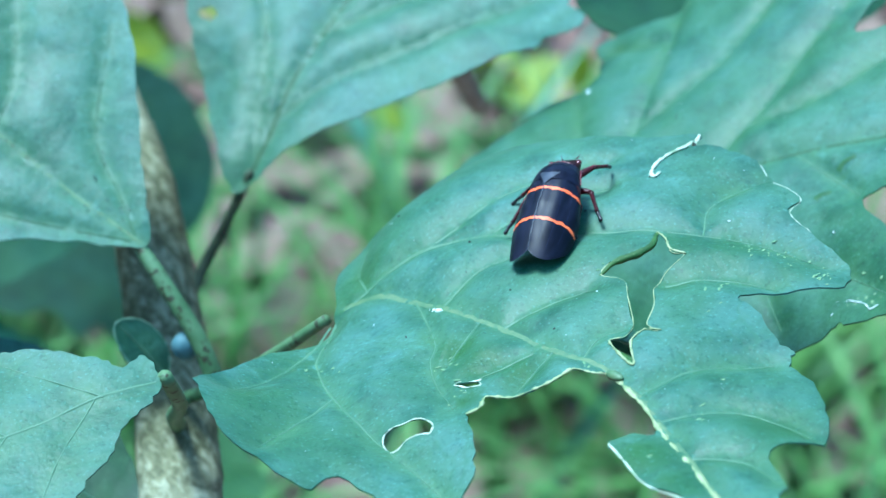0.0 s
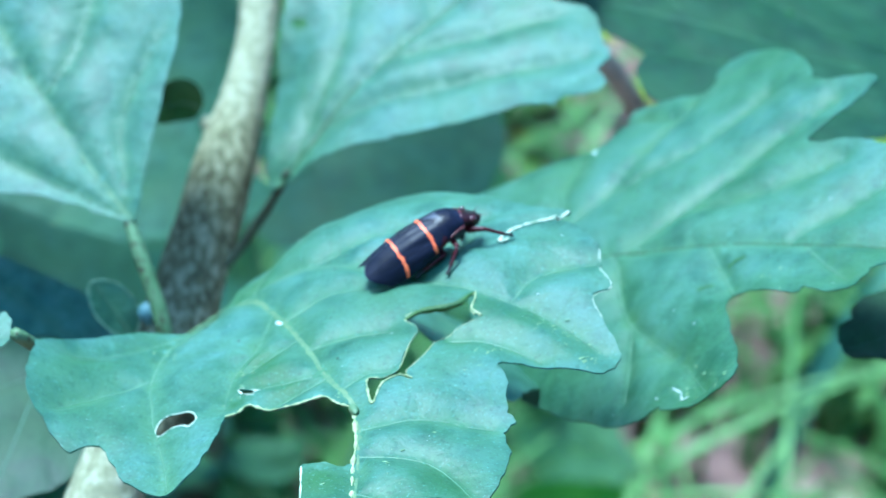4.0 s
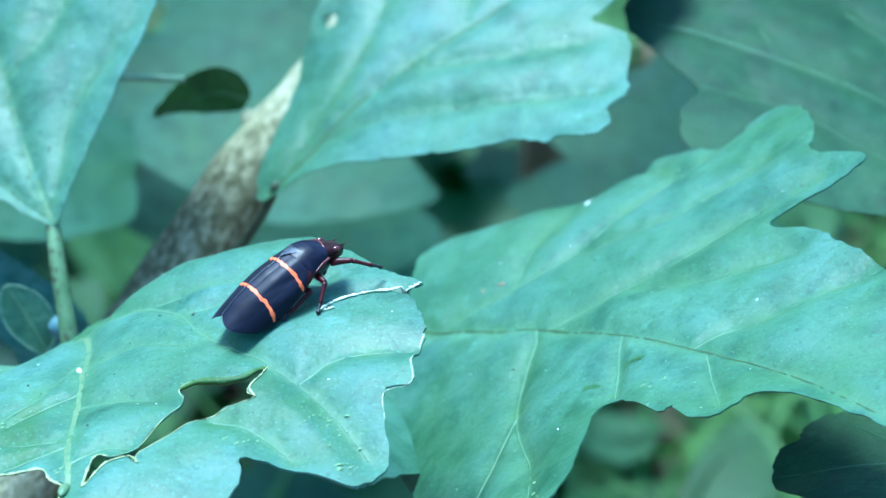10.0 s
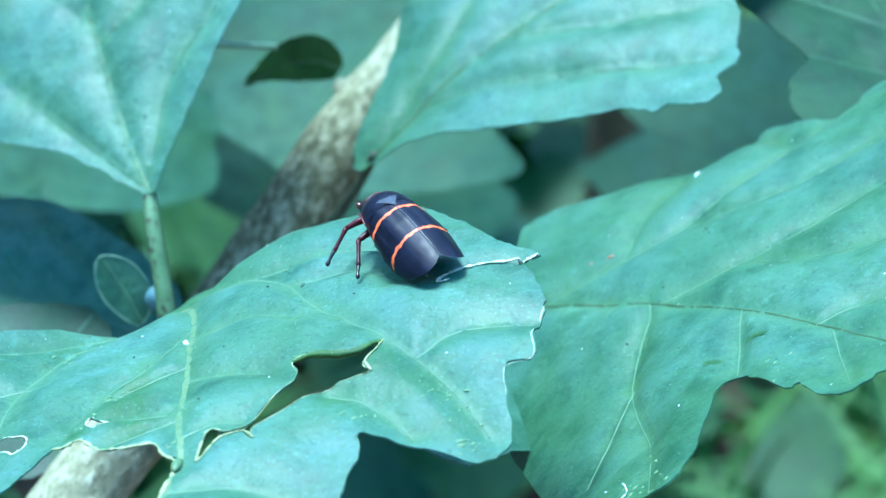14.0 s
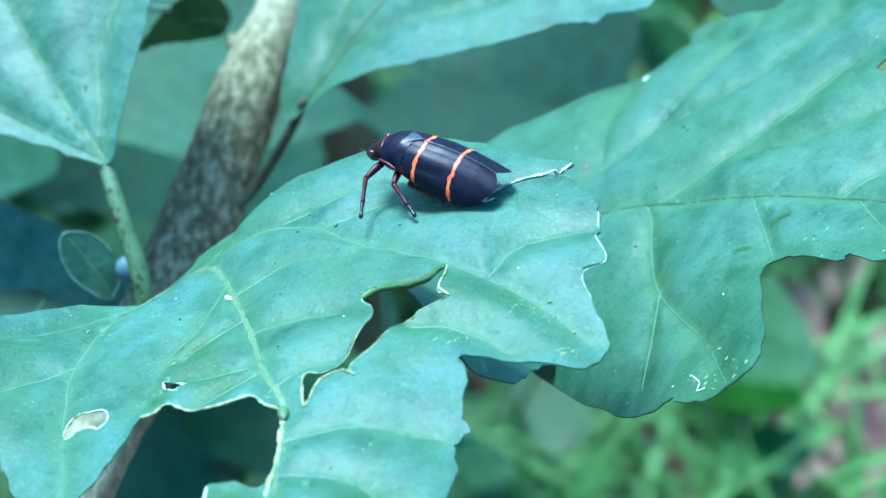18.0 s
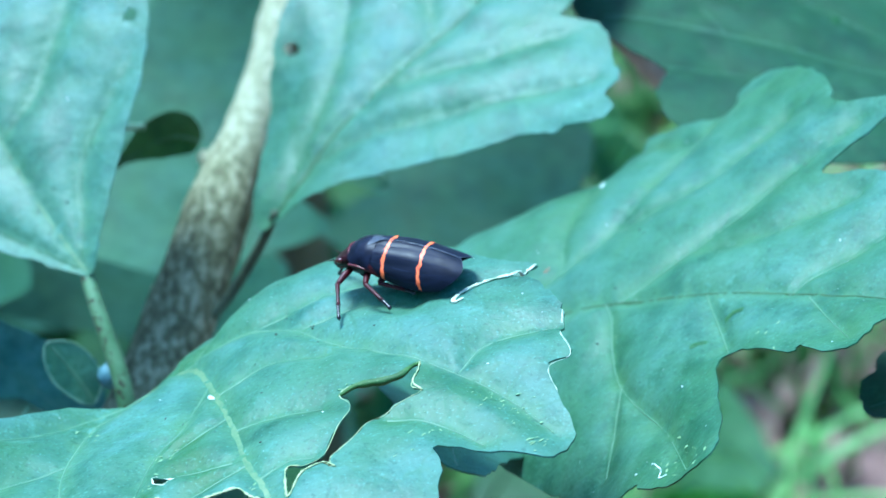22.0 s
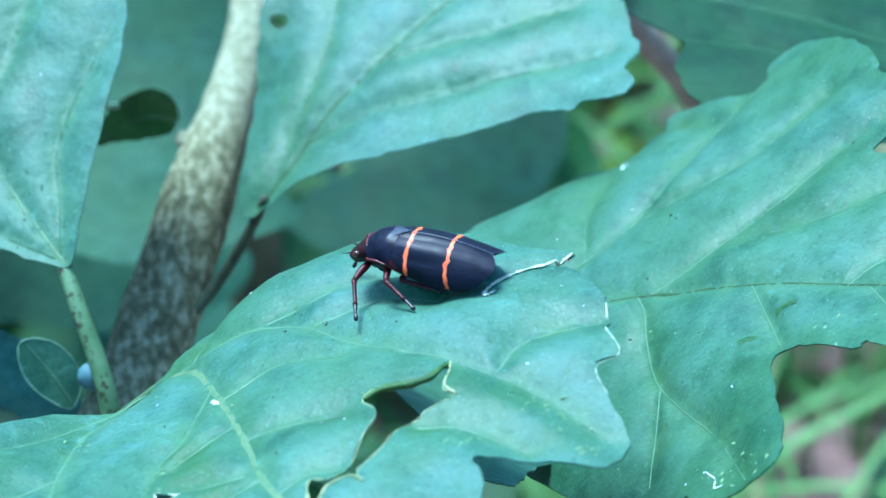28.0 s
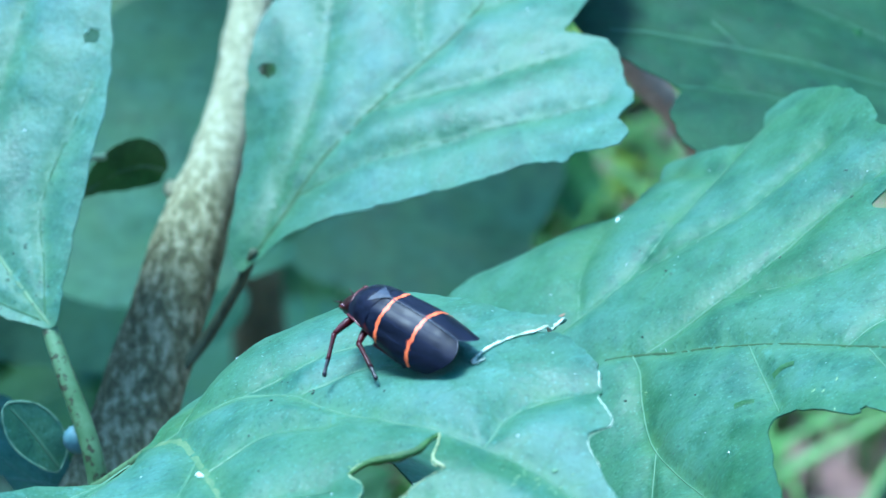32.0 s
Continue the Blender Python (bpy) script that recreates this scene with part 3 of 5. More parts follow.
def build_leaf(frame_m, coefs, degree, outline, holes, veins, mat, label, widths=(0.27, 0.14), seed=1, step=0.8, puff=0.3, rims=True, rib=None, humps=(), greener=(), lips=(), vein=None, groove=False):
    """A leaf as a thing: an Empty at its foot, with a blade, a midrib, side veins and dried rims of holes."""
    lam = Lamina(coefs, degree, lines(veins), puff, 0.28, seed, humps, lips)
    lam.groove = 0.16 if groove else 0.0
    ob = new("leaf")
    ob.matrix_world = frame_m
    tagged(ob, label, "leaf", "leaves of the shrub")
    part("blade", blade_mesh("blade", outline, holes, lam, mat, step, seed=seed, greener=greener, groove=groove), ob)
    for k, v in enumerate(veins):
        w0, w1 = (widths[0], widths[1]) if k == 0 else (max(0.12, widths[0] * (0.5 if k < 4 else 0.36)), 0.07)
        part("midrib" if k == 0 else "side_vein", vein_mesh("vein", v, lam, w0, w1, rib if rib and k == 0 else vein or VEIN), ob, "pale green midrib" if k == 0 else "")
    if rims:
        for k, h in enumerate(holes):
            part("hole_rim", rim_mesh("hole_rim", h, lam, 0.03 if k == 0 else 0.05, DRY if k == 0 else TORN, seed=seed + k), ob, "dry whitish rim of a chewed hole")
    return ob, lam


leaf1, lam1 = build_leaf(plane_pose((-10.11, -12.33, 298.6), (0.9365, -0.2322, 0.2627), (0.2829, 0.9431, -0.1748), (-0.2072, 0.2381, 0.9489)),
                         [0.873, 3.056, 0.065, -0.808, -0.728, 1.145, 4.874, 3.688, -3.711, -3.125, 1.453, -4.496, -5.308, -0.569, 3.929], 4, OUT1, [SLIT1, SQUARE1, NIBBLE1], VEINS1, LEAF,
                         "blue-green lobed leaf with chewed holes and a torn margin", widths=(0.46, 0.24), seed=2, step=0.55, puff=0.5, rib=RIB, humps=[(-3.0, 17.5, 5.5, 5.0, 1.45)], greener=GREENER1, groove=True,
                         lips=[([(10.4, 10.0), (10.72, 11.05), (11.33, 11.9), (12.05, 12.5), (12.85, 12.83), (13.6, 13.1), (14.3, 13.6), (15.2, 14.6)], -0.45, 1.0)])
part("torn_margin", rim_mesh("torn_margin", [(11.15, 10.55), (10.8, 10.15), (10.6, 10.3), (10.84, 11.0), (11.42, 11.82), (12.15, 12.4), (12.95, 12.74), (13.66, 13.0), (14.3, 13.65), (14.82, 14.4)], lam1, 0.12, TORN, False, 0.06, 8), leaf1, "white dried torn margin")
part("torn_margin", rim_mesh("torn_margin", [(9.2, 5.6), (9.35, 4.4), (9.25, 3.2), (9.9, 2.5)], lam1, 0.06, DRY, False, 0.04, 7), leaf1, "white dried torn margin")
part("torn_margin", rim_mesh("torn_margin", [(6.3, -4.2), (5.5, -3.7), (4.7, -4.2), (4.35, -5.0), (4.05, -6.2), (3.65, -5.0), (3.5, -3.7), (4.2, -3.7)], lam1, 0.07, DRY, False, 0.04, 7), leaf1, "white dried torn margin")
part("rib_stub", mesh_from("rib_stub", *blob((0, 0, 0), (0.75, 0.30, 0.26), 0.0, 8, 10), RIB), leaf1, "thick yellowish broken end of the midrib").matrix_local = pose(2.9 * MM, -6.3 * MM, (float(lam1.height(2.9, -6.3)[0]) + 0.1) * MM, 0, 0, -70)
for edge, wide in (([(-5.1, -5.5), (-4.3, -5.6), (-3.8, -4.85), (-2.9, -5.1), (-1.0, -5.8), (0.2, -5.7), (1.1, -5.3), (1.9, -5.9), (2.7, -5.9)], 0.11), ([(2.9, -6.2), (3.1, -7.5), (3.5, -9.9), (3.6, -12.2), (4.0, -15.6), (4.3, -20.0)], 0.13),
                   ([(16.9, 9.6), (17.0, 7.4), (17.75, 5.5), (16.65, 4.3), (17.2, 2.8)], 0.024), ([(0.8, -12.6), (1.1, -14.6), (1.5, -17.0), (2.7, -19.2)], 0.05)):
    part("dry_edge", rim_mesh("dry_edge", edge, lam1, wide, DRY if wide > 0.05 else TORN, False, 0.0, 7, 5), leaf1, "thin dried pale edge")


def flap_mesh(pts, lam, width, mat):
    """A strip of blade curled up and over along a torn edge, so that its paler underside shows."""
    line = smooth_line(pts, 6)
    t = np.gradient(line, axis=0)
    t /= np.linalg.norm(t, axis=1)[:, None]
    nrm = np.stack([t[:, 1], -t[:, 0]], 1)
    z = lam.height(line[:, 0], line[:, 1])
    verts, faces, m = [], [], 7
    for i in range(len(line)):
        r = width * (0.12 + math.sin(math.pi * (0.06 + 0.88 * i / (len(line) - 1))) ** 0.8) * (1 + 0.10 * math.sin(i * 1.1))
        for k in range(m):
            a = math.pi * 1.05 * k / (m - 1)
            q = line[i] + nrm[i] * r * (math.sin(a) * 0.8 - 0.1) * (1 if k < 4 else 0.7)
            verts.append((q[0] * MM, q[1] * MM, (z[i] - r * 0.55 * (1 - math.cos(a)) + 0.03) * MM))
    for i in range(len(line) - 1):
        for k in range(m - 1):
            faces.append((i * m + k, (i + 1) * m + k, (i + 1) * m + k + 1, i * m + k + 1))
    return mesh_from("curled_flap", verts, faces, mat)


part("curled_flap", flap_mesh([(4.9, 2.95), (6.2, 3.5), (7.2, 3.65), (8.4, 4.1), (9.2, 5.6)], lam1, 0.38, LEAF_UNDER), leaf1, "curled yellow-green flap along the torn slit")

# ---- the broad leaf beside it ----
OUT2 = [(-16.5, 14.0), (-15.9, 18.5), (-14.2, 20.2), (-12.0, 21.3), (-9.2, 22.2), (-6.6, 21.6), (-4.0, 19.6), (-1.9, 19.2), (-0.5, 21.3), (0.7, 24.6), (2.6, 24.0), (4.8, 20.8), (7.0, 20.2), (8.4, 22.4), (10.4, 21.7), (12.7, 17.2), (13.8, 11.4),
        (13.4, 8.0), (16.7, 4.4), (14.8, 3.0), (12.3, 2.8), (10.0, 1.7), (12.6, -0.8), (13.8, -3.2), (15.3, -5.6), (16.3, -8.1), (16.9, -11.5), (16.0, -13.6),
        (16.6, -18.0), (18.4, -23.0), (20.5, -30.0), (18.0, -28.2), (16.1, -25.4), (14.1, -21.8), (12.3, -19.7), (10.5, -17.5), (8.3, -16.6), (7.0, -17.3), (6.0, -18.1), (4.7, -17.2), (3.6, -15.2), (2.75, -15.4), (0.8, -12.4),
        (-0.9, -11.4), (-1.8, -14.8), (-2.3, -18.6), (-3.3, -22.0), (-5.2, -22.3), (-6.6, -21.2), (-8.2, -18.6), (-8.9, -17.4), (-10.4, -16.7), (-12.6, -13.3), (-15.0, -8.3), (-17.6, -1.8), (-18.0, 4.0)]
VEINS2 = [[(-16.0, 11.0), (-14.6, 9.4), (-11.8, 7.2), (-5.6, 2.1), (-1.6, -1.6), (2.2, -5.7), (5.1, -9.1), (7.9, -12.4), (10.5, -15.3), (14.0, -20.5), (19.5, -28.5)],
          [(-6.3, 2.6), (-6.4, 0.7), (-7.2, -2.1), (-7.6, -5.5), (-7.0, -9.4), (-5.9, -13.9), (-5.4, -20.0)],
          [(-5.6, 2.1), (-2.4, 2.2), (0.0, 2.6), (3.8, 3.3), (7.7, 4.6), (13.5, 5.0)],
          [(-14.0, 9.2), (-11.9, 9.3), (-8.3, 9.5), (-4.6, 10.6), (0.1, 14.1), (3.6, 17.2), (7.4, 20.8)],
          [(-0.1, -3.2), (-0.3, -6.8), (-0.5, -10.4)], [(5.3, -9.7), (5.6, -12.7), (6.1, -16.2)], [(4.3, -8.4), (6.4, -7.6), (8.8, -7.6), (15.5, -7.0)],
          [(-7.4, -6.0), (-9.0, -9.6), (-10.6, -13.0)], [(-8.3, 9.5), (-7.0, 14.0), (-4.6, 18.5)], [(0.0, 2.6), (5.0, -0.6), (11.0, -2.0)], [(3.6, 17.2), (1.8, 20.0), (1.2, 22.8)], [(-4.6, 10.6), (3.0, 10.2), (10.0, 11.5)]]
leaf2, lam2 = build_leaf(plane_pose((18.84, 7.03, 295.9), (0.8253, 0.0738, 0.5599), (0.0, 0.9914, -0.1307), (-0.5647, 0.1078, 0.8182)),
                         [0.699, 1.227, -0.028, -1.406, -1.202, -0.92, -1.09, -1.965, 4.399, 2.346], 3, OUT2, [], VEINS2, LEAF_BROAD, "broad blue-green lobed leaf with pale veins", seed=3, step=0.7, puff=0.42, rib=VEIN_BROWN, groove=True, humps=[(-9.5, 23.6, 7.0, 2.3, -2.0)])

# ---- the leaf above ----
OUT3 = [(-16.1, 14.8), (-15.0, 13.6), (-13.9, 12.6), (-12.1, 10.8), (-10.6, 8.6), (-9.2, 5.9), (-7.5, 3.0), (-5.7, 0.2), (-3.5, -2.4), (-3.0, -3.8), (-2.5, -5.5), (-1.6, -5.6), (-0.9, -7.1),
        (0.2, -8.3), (1.5, -7.9), (2.4, -6.6), (4.3, -6.6), (5.7, -4.8), (8.3, -2.7), (9.1, -0.3), (8.7, 1.8), (11.3, 2.1), (16.9, 3.6), (22.3, 6.8), (24.9, 11.5), (21.2, 13.8), (16.1, 15.2),
        (14.1, 18.8), (11.1, 20.7), (7.7, 22.5), (4.4, 23.3), (1.5, 23.5), (-2.3, 22.3), (-6.7, 20.2), (-12.0, 17.6), (-15.0, 15.9)]
VEINS3 = [[(-15.6, 14.4), (-11.8, 13.4), (-8.0, 13.0), (-2.3, 11.6), (2.9, 10.1), (8.2, 9.4), (23.0, 10.8)],
          [(-13.8, 13.8), (-5.1, 15.4), (0.6, 17.2), (7.0, 21.0)], [(-9.6, 13.0), (-5.9, 9.1), (-1.3, 2.2), (3.6, -4.6)],
          [(-2.3, 11.6), (2.0, 6.0), (7.0, 0.6)], [(2.9, 10.1), (8.0, 14.0), (13.0, 17.0)], [(8.2, 9.4), (14.0, 5.0)]]
leaf3, lam3 = build_leaf(plane_pose((10.32, 33.23, 295.73), (0.6112, 0.6588, 0.4387), (-0.705, 0.705, -0.0765), (-0.3597, -0.2626, 0.8954)),
                         [0.255, -0.065, 1.152, -1.485, 3.025, -3.119], 2, OUT3, [[(-2.2, 20.6), (-1.6, 20.3), (-1.0, 20.9), (-1.4, 21.7), (-2.0, 21.4)]], VEINS3, LEAF,
                         "blue-green lobed leaf with one small hole", widths=(0.36, 0.22), seed=4, step=0.8, puff=0.36, rims=False, rib=VEIN_BROWN, vein=VEIN_OLIVE, groove=True, humps=[(-9.0, 20.5, 7.0, 3.5, -1.3)])

# ---- the leaf on the far stalk ----
OUT4 = [(-11.2, 1.0), (-9.4, -0.2), (-6.4, -1.4), (-2.2, -3.4), (3.1, -5.7), (8.8, -7.3), (15.2, -7.6), (21.0, -5.5), (23.4, -1.6), (21.6, 2.1), (23.2, 7.0), (20.4, 11.2), (20.0, 17.1), (15.6, 21.7),
        (10.6, 25.1), (5.2, 24.9), (-0.3, 19.8), (-2.5, 15.8), (-5.0, 11.8), (-7.0, 7.1), (-9.6, 3.5)]
VEINS4 = [[(-11.0, 1.1), (-5.4, 3.2), (1.5, 5.4), (9.9, 7.8), (21.0, 10.0)], [(-10.2, 1.2), (-6.6, 0.6), (-1.9, -0.2), (5.0, -5.0)], [(-10.4, 1.6), (-7.3, 4.9), (-3.0, 9.2), (8.0, 20.0)],
          [(2.0, 5.4), (5.2, 2.4), (14.0, -2.0)], [(4.0, 6.2), (10.0, 12.0), (15.0, 17.0)]]
leaf4, lam4 = build_leaf(plane_pose((-21.67, 30.13, 296.45), (-0.146, 0.8762, 0.4593), (-0.953, -0.0, -0.3029), (-0.2654, -0.482, 0.835)),
                         [0.099, -0.139, -0.365, -0.044, 0.085, -0.58], 2, OUT4, [[(8.0, -6.0), (8.6, -6.4), (9.2, -6.0), (8.9, -5.4), (8.2, -5.3)]], VEINS4, LEAF,
                         "blue-green lobed leaf on a thin green stalk", seed=5, step=0.8, puff=0.36, rims=False, rib=STALK, vein=VEIN_OLIVE, groove=True)

# ---- the stem and the stalks ----
def build_stem():
    ys = np.linspace(-60, 130, 120)
    s = (ys - 30) / 40
    a, b = np.clip((ys - 6) / 22, 0, 1), np.clip((ys - 42) / 24, 0, 1)
    sink = 3.3 * a * a * (3 - 2 * a) + 1.6 * b * b * (3 - 2 * b)
    line = np.column_stack([-16.5 + 11.74 * s - 2.65 * s * s, ys, 281.0 + 10.08 * s - 3.63 * s * s - sink])
    r = np.interp(ys, [-60, 10, 20, 45, 52, 60, 130], [2.9, 2.75, 3.0, 2.75, 2.4, 1.95, 1.5])
    v, f = tube(line * MM, r * MM, 32)
    v = [p + np.array([noise.noise(Vector(p) * 330), noise.noise(Vector(p) * 330 + Vector((9, 0, 0))), noise.noise(Vector(p) * 330 + Vector((0, 9, 0)))]) * 0.00022 for p in v]
    ob = new("stem")
    tagged(ob, "grey-brown woody stem with mottled bark", "stem")
    part("bark", mesh_from("bark", v, f, BARK), ob)
    k = int(np.argmin(abs(ys - 51)))
    part("node", mesh_from("node", *blob(line[k] + (-2.3, -0.6, 1.0), (0.8, 1.1, 0.6), 0.5, 8, 12), BARK), ob, "pale swollen leaf scar")
    k = int(np.argmin(abs(ys - 14)))
    part("node", mesh_from("node", *blob(line[k] + (0.5, -1.0, 1.6), (1.9, 1.7, 1.5), 0.3, 8, 12), BARK), ob, "rough swollen node")
    return ob


stem = build_stem()


def stalk(points, r0, r1, label, mat=STALK):
    line = smooth_line(points, 6)
    v, f = tube(line * MM, np.linspace(r0, r1, len(line)) * MM, 10)
    ob = new("leaf_stalk", mesh_from("leaf_stalk", v, f, mat))
    return tagged(ob, label, "leaf stalk", "leaf stalks")


stalk([(-18.5, 14.0, 281.5), (-19.0, 15.8, 285.0), (-20.3, 19.0, 288.5), (-21.0, 21.0, 290.2)], 0.68, 0.5, "thin brown-speckled leaf stalk joined to the stem")
stalk([(-15.0, 30.0, 279.0), (-12.0, 34.0, 279.5), (-9.0, 34.5, 284.0), (-7.8, 34.0, 286.9)], 0.5, 0.32, "thin brown leaf stalk joined to the stem", BROWN_STALK)
stalk([(-19.8, 19.0, 279.0), (-18.6, 13.0, 283.6), (-16.8, 8.4, 288.0), (-14.9, 4.8, 291.9)], 0.5, 0.36, "thin brownish leaf stalk joined to the stem")
stalk([(-20.5, 17.0, 278.5), (-23.4, 9.5, 284.5), (-26.2, 0.5, 291.5), (-28.9, -4.9, 297.2)], 0.6, 0.42, "thin pale brown leaf stalk joined to the stem")

# ---- flecks and crumbs on the leaves ----
def on_blade(points, outline, holes=()):
    """Those points that lie on the blade, clear of its holes."""
    pts = np.array([p[:2] for p in points], float)
    ok = inside(pts[:, 0], pts[:, 1], smooth_line(outline, 5, True))
    for h in holes:
        loop = smooth_line(h, 3, True)
        ok &= ~inside(pts[:, 0], pts[:, 1], loop) & (line_distance(pts[:, 0], pts[:, 1], np.vstack([loop, loop[:1]])) > 0.2)
    return [p for p, k in zip(points, ok) if k]


def flecks(leaf, lam, white, dark, seed, outline, holes=()):
    rnd = random.Random(seed)
    white, dark = on_blade(white, outline, holes), on_blade(dark, outline, holes)
    part("dust", dots_mesh("dust", [(u, v, rnd.uniform(0.05, 0.08) if rnd.random() < 0.75 else rnd.uniform(0.1, 0.2)) for u, v in white], lam, WHITE, seed), leaf, "white flecks on the blade")
    part("frass", dots_mesh("frass", [(u, v, rnd.uniform(0.08, 0.24)) for u, v in dark], lam, FRASS, seed + 1), leaf, "dark crumbs on the blade")


def scatter(n, seed, lo, hi):
    rnd = random.Random(seed)
    return [(rnd.uniform(lo[0], hi[0]), rnd.uniform(lo[1], hi[1])) for _ in range(n)]


flecks(leaf1, lam1, [(-4.5, 7.5), (-4.1, 7.2), (-4.3, 7.0), (9.3, 2.9), (7.7, -9.4), (-11.1, 1.5), (-4.5, 18.1), (-4.4, 7.1), (-0.8, 10.7), (12.4, 2.5), (-4.4, 1.6), (1.1, 2.6)] + scatter(34, 31, (-15, -16), (16, 16)),
       [(-2.1, 17.4), (1.3, 11.6), (1.6, 11.3), (-10.9, 9.6), (-5.2, 4.4), (-1.7, 9.0), (-3.9, 18.2), (2.2, 9.6), (-0.6, 13.2), (-12.2, 11.5), (6.0, 9.0), (-0.2, 12.9), (1.6, 11.1), (2.0, 10.1), (-0.8, 11.3), (0.0, 4.4), (-6.4, 5.0), (-12.3, 12.3), (1.2, -0.7)], 41, OUT1, [SLIT1, SQUARE1, NIBBLE1])
flecks(leaf2, lam2, [(1.2, 18.1), (2.1, 16.8), (-4.4, 1.3), (3.1, 7.8), (-4.2, 22.9), (-4.0, 22.4), (10.3, 12.8), (1.9, 0.4), (8.8, 5.7), (-1.5, 7.9), (-4.1, 11.8), (7.8, 8.3), (-7.5, -16.2), (-7.2, -16.9), (-4.4, 1.4), (-9.4, 8.7), (-8.5, 8.3), (2.5, 15.4), (-3.1, 18.5), (8.3, -7.7)] + scatter(46, 32, (-14, -18), (15, 20)),
       [(-2.1, 7.8), (-6.6, -8.0), (-11.1, -0.3), (-6.2, -11.8), (10.0, 6.6), (4.0, 3.0), (-2.3, 7.5), (-3.0, 12.5), (1.0, -2.0), (7.0, 9.0), (-9.0, 3.0), (-4.0, -5.0), (-1.9, 7.1), (-7.8, -0.9), (-5.2, 3.3), (9.4, 4.4), (10.1, 6.5)], 43, OUT2)
flecks(leaf3, lam3, [(-14.5, 13.8), (-14.3, 14.1), (1.9, 11.5), (-0.3, 7.1), (-13.3, 13.2), (-0.4, -7.4), (-6.7, 3.5)] + scatter(16, 33, (-10, 0), (14, 20)), [(-1.5, -2.9), (-9.2, 6.2), (2.5, -4.0), (3.0, 3.0), (6.0, 8.0)], 45, OUT3)
flecks(leaf4, lam4, [(-6.0, 1.2), (-3.0, 4.0)] + scatter(12, 34, (-8, -3), (14, 16)), [(-7.1, 2.3), (7.8, 0.8), (4.1, 7.0), (4.1, 8.6), (1.9, 7.9), (-7.6, 2.7), (-4.7, 3.7), (2.0, 0.0), (9.0, 4.0)] + scatter(22, 35, (-11, 0), (-3, 4)), 47, OUT4)
# two slits drawn as green strips, the light through them painted
for a, b, c in (((0.2, -7.4), (0.9, -7.5), (1.6, -7.9)), ((-2.4, -8.1), (-1.9, -8.2), (-1.3, -8.5))):
    part("scar", vein_mesh("scar", [a, b, c], lam2, 0.5, 0.34, LEAF_SEEDLING, 0.03), leaf2, "small slit shown as a deep green strip")
part("rust_patch", dots_mesh("rust_patch", [(-9.1, 10.4, 0.5), (-10.5, 10.6, 0.35)], lam2, RUST, 81, 0.1), leaf2, "small rust-coloured flecks")
part("white_chip", dots_mesh("white_chip", [(-3.4, 18.5, 0.5)], lam2, WHITE, 82, 0.15), leaf2, "white chip near the margin")
part("white_thread", rim_mesh("white_thread", [(-7.1, -17.0), (-6.8, -18.2), (-7.0, -19.2), (-6.5, -19.5)], lam2, 0.04, WHITE, False, 0.06, 5), leaf2, "bent white thread")

part("white_egg", dots_mesh("white_egg", [(-4.05, 6.85, 0.62), (-4.3, 7.2, 0.3)], lam1, WHITE, 88, 0.35), leaf1, "white oval egg beside the midrib")


def mottle(leaf, lam, spots, seed, outline, holes=()):
    rnd = random.Random(seed)
    dots = on_blade([(u + rnd.gauss(0, r), v + rnd.gauss(0, r), rnd.uniform(0.1, 0.5)) for u, v, r, n in spots for _ in range(n)], outline, holes)
    part("yellow_mottling", dots_mesh("yellow_mottling", dots, lam, BLEACH, seed, 0.03), leaf, "yellowish bleached mottling")


mottle(leaf1, lam1, [(15.0, 1.4, 0.7, 22), (13.6, 2.4, 0.5, 10), (16.3, -0.6, 0.5, 12), (10.2, -1.2, 0.8, 10), (9.0, 2.6, 0.4, 8), (5.6, 3.4, 0.3, 6), (-11.5, 6.0, 1.2, 10), (-5.0, 0.5, 0.5, 10), (-4.6, -3.0, 0.6, 12), (1.5, -4.8, 0.6, 8), (6.0, -12.0, 1.5, 10)], 71, OUT1, [SLIT1, SQUARE1, NIBBLE1])
mottle(leaf2, lam2, [(-6.0, -18.5, 1.0, 14), (-4.2, -20.5, 0.7, 8), (-6.5, -1.0, 0.3, 4), (2.0, -13.0, 0.9, 6)], 72, OUT2)

# ---- the insect ----
def wing_material():
    """Blue-black waxy wing with long streaks."""
    m, nodes, links, p = material("wing_black", 0.34, 0, 0.16)
    at = nodes.new("ShaderNodeTexCoord").outputs["Object"]
    st = nodes.new("ShaderNodeMapping")
    st.inputs["Scale"].default_value = (160, 1500, 1500)
    links.new(at, st.inputs["Vector"])
    n = noise_tex(nodes, links, st.outputs[0], 1.0, 4)
    links.new(ramp(nodes, links, n, [(0.35, (0.002, 0.0024, 0.006)), (0.65, (0.007, 0.008, 0.020))]), p.inputs["Base Color"])
    links.new(ramp(nodes, links, n, [(0.35, (0.33,) * 3), (0.65, (0.52,) * 3)]), p.inputs["Roughness"])
    bump(nodes, links, p, n, 0.35, 0.00006)
    return m


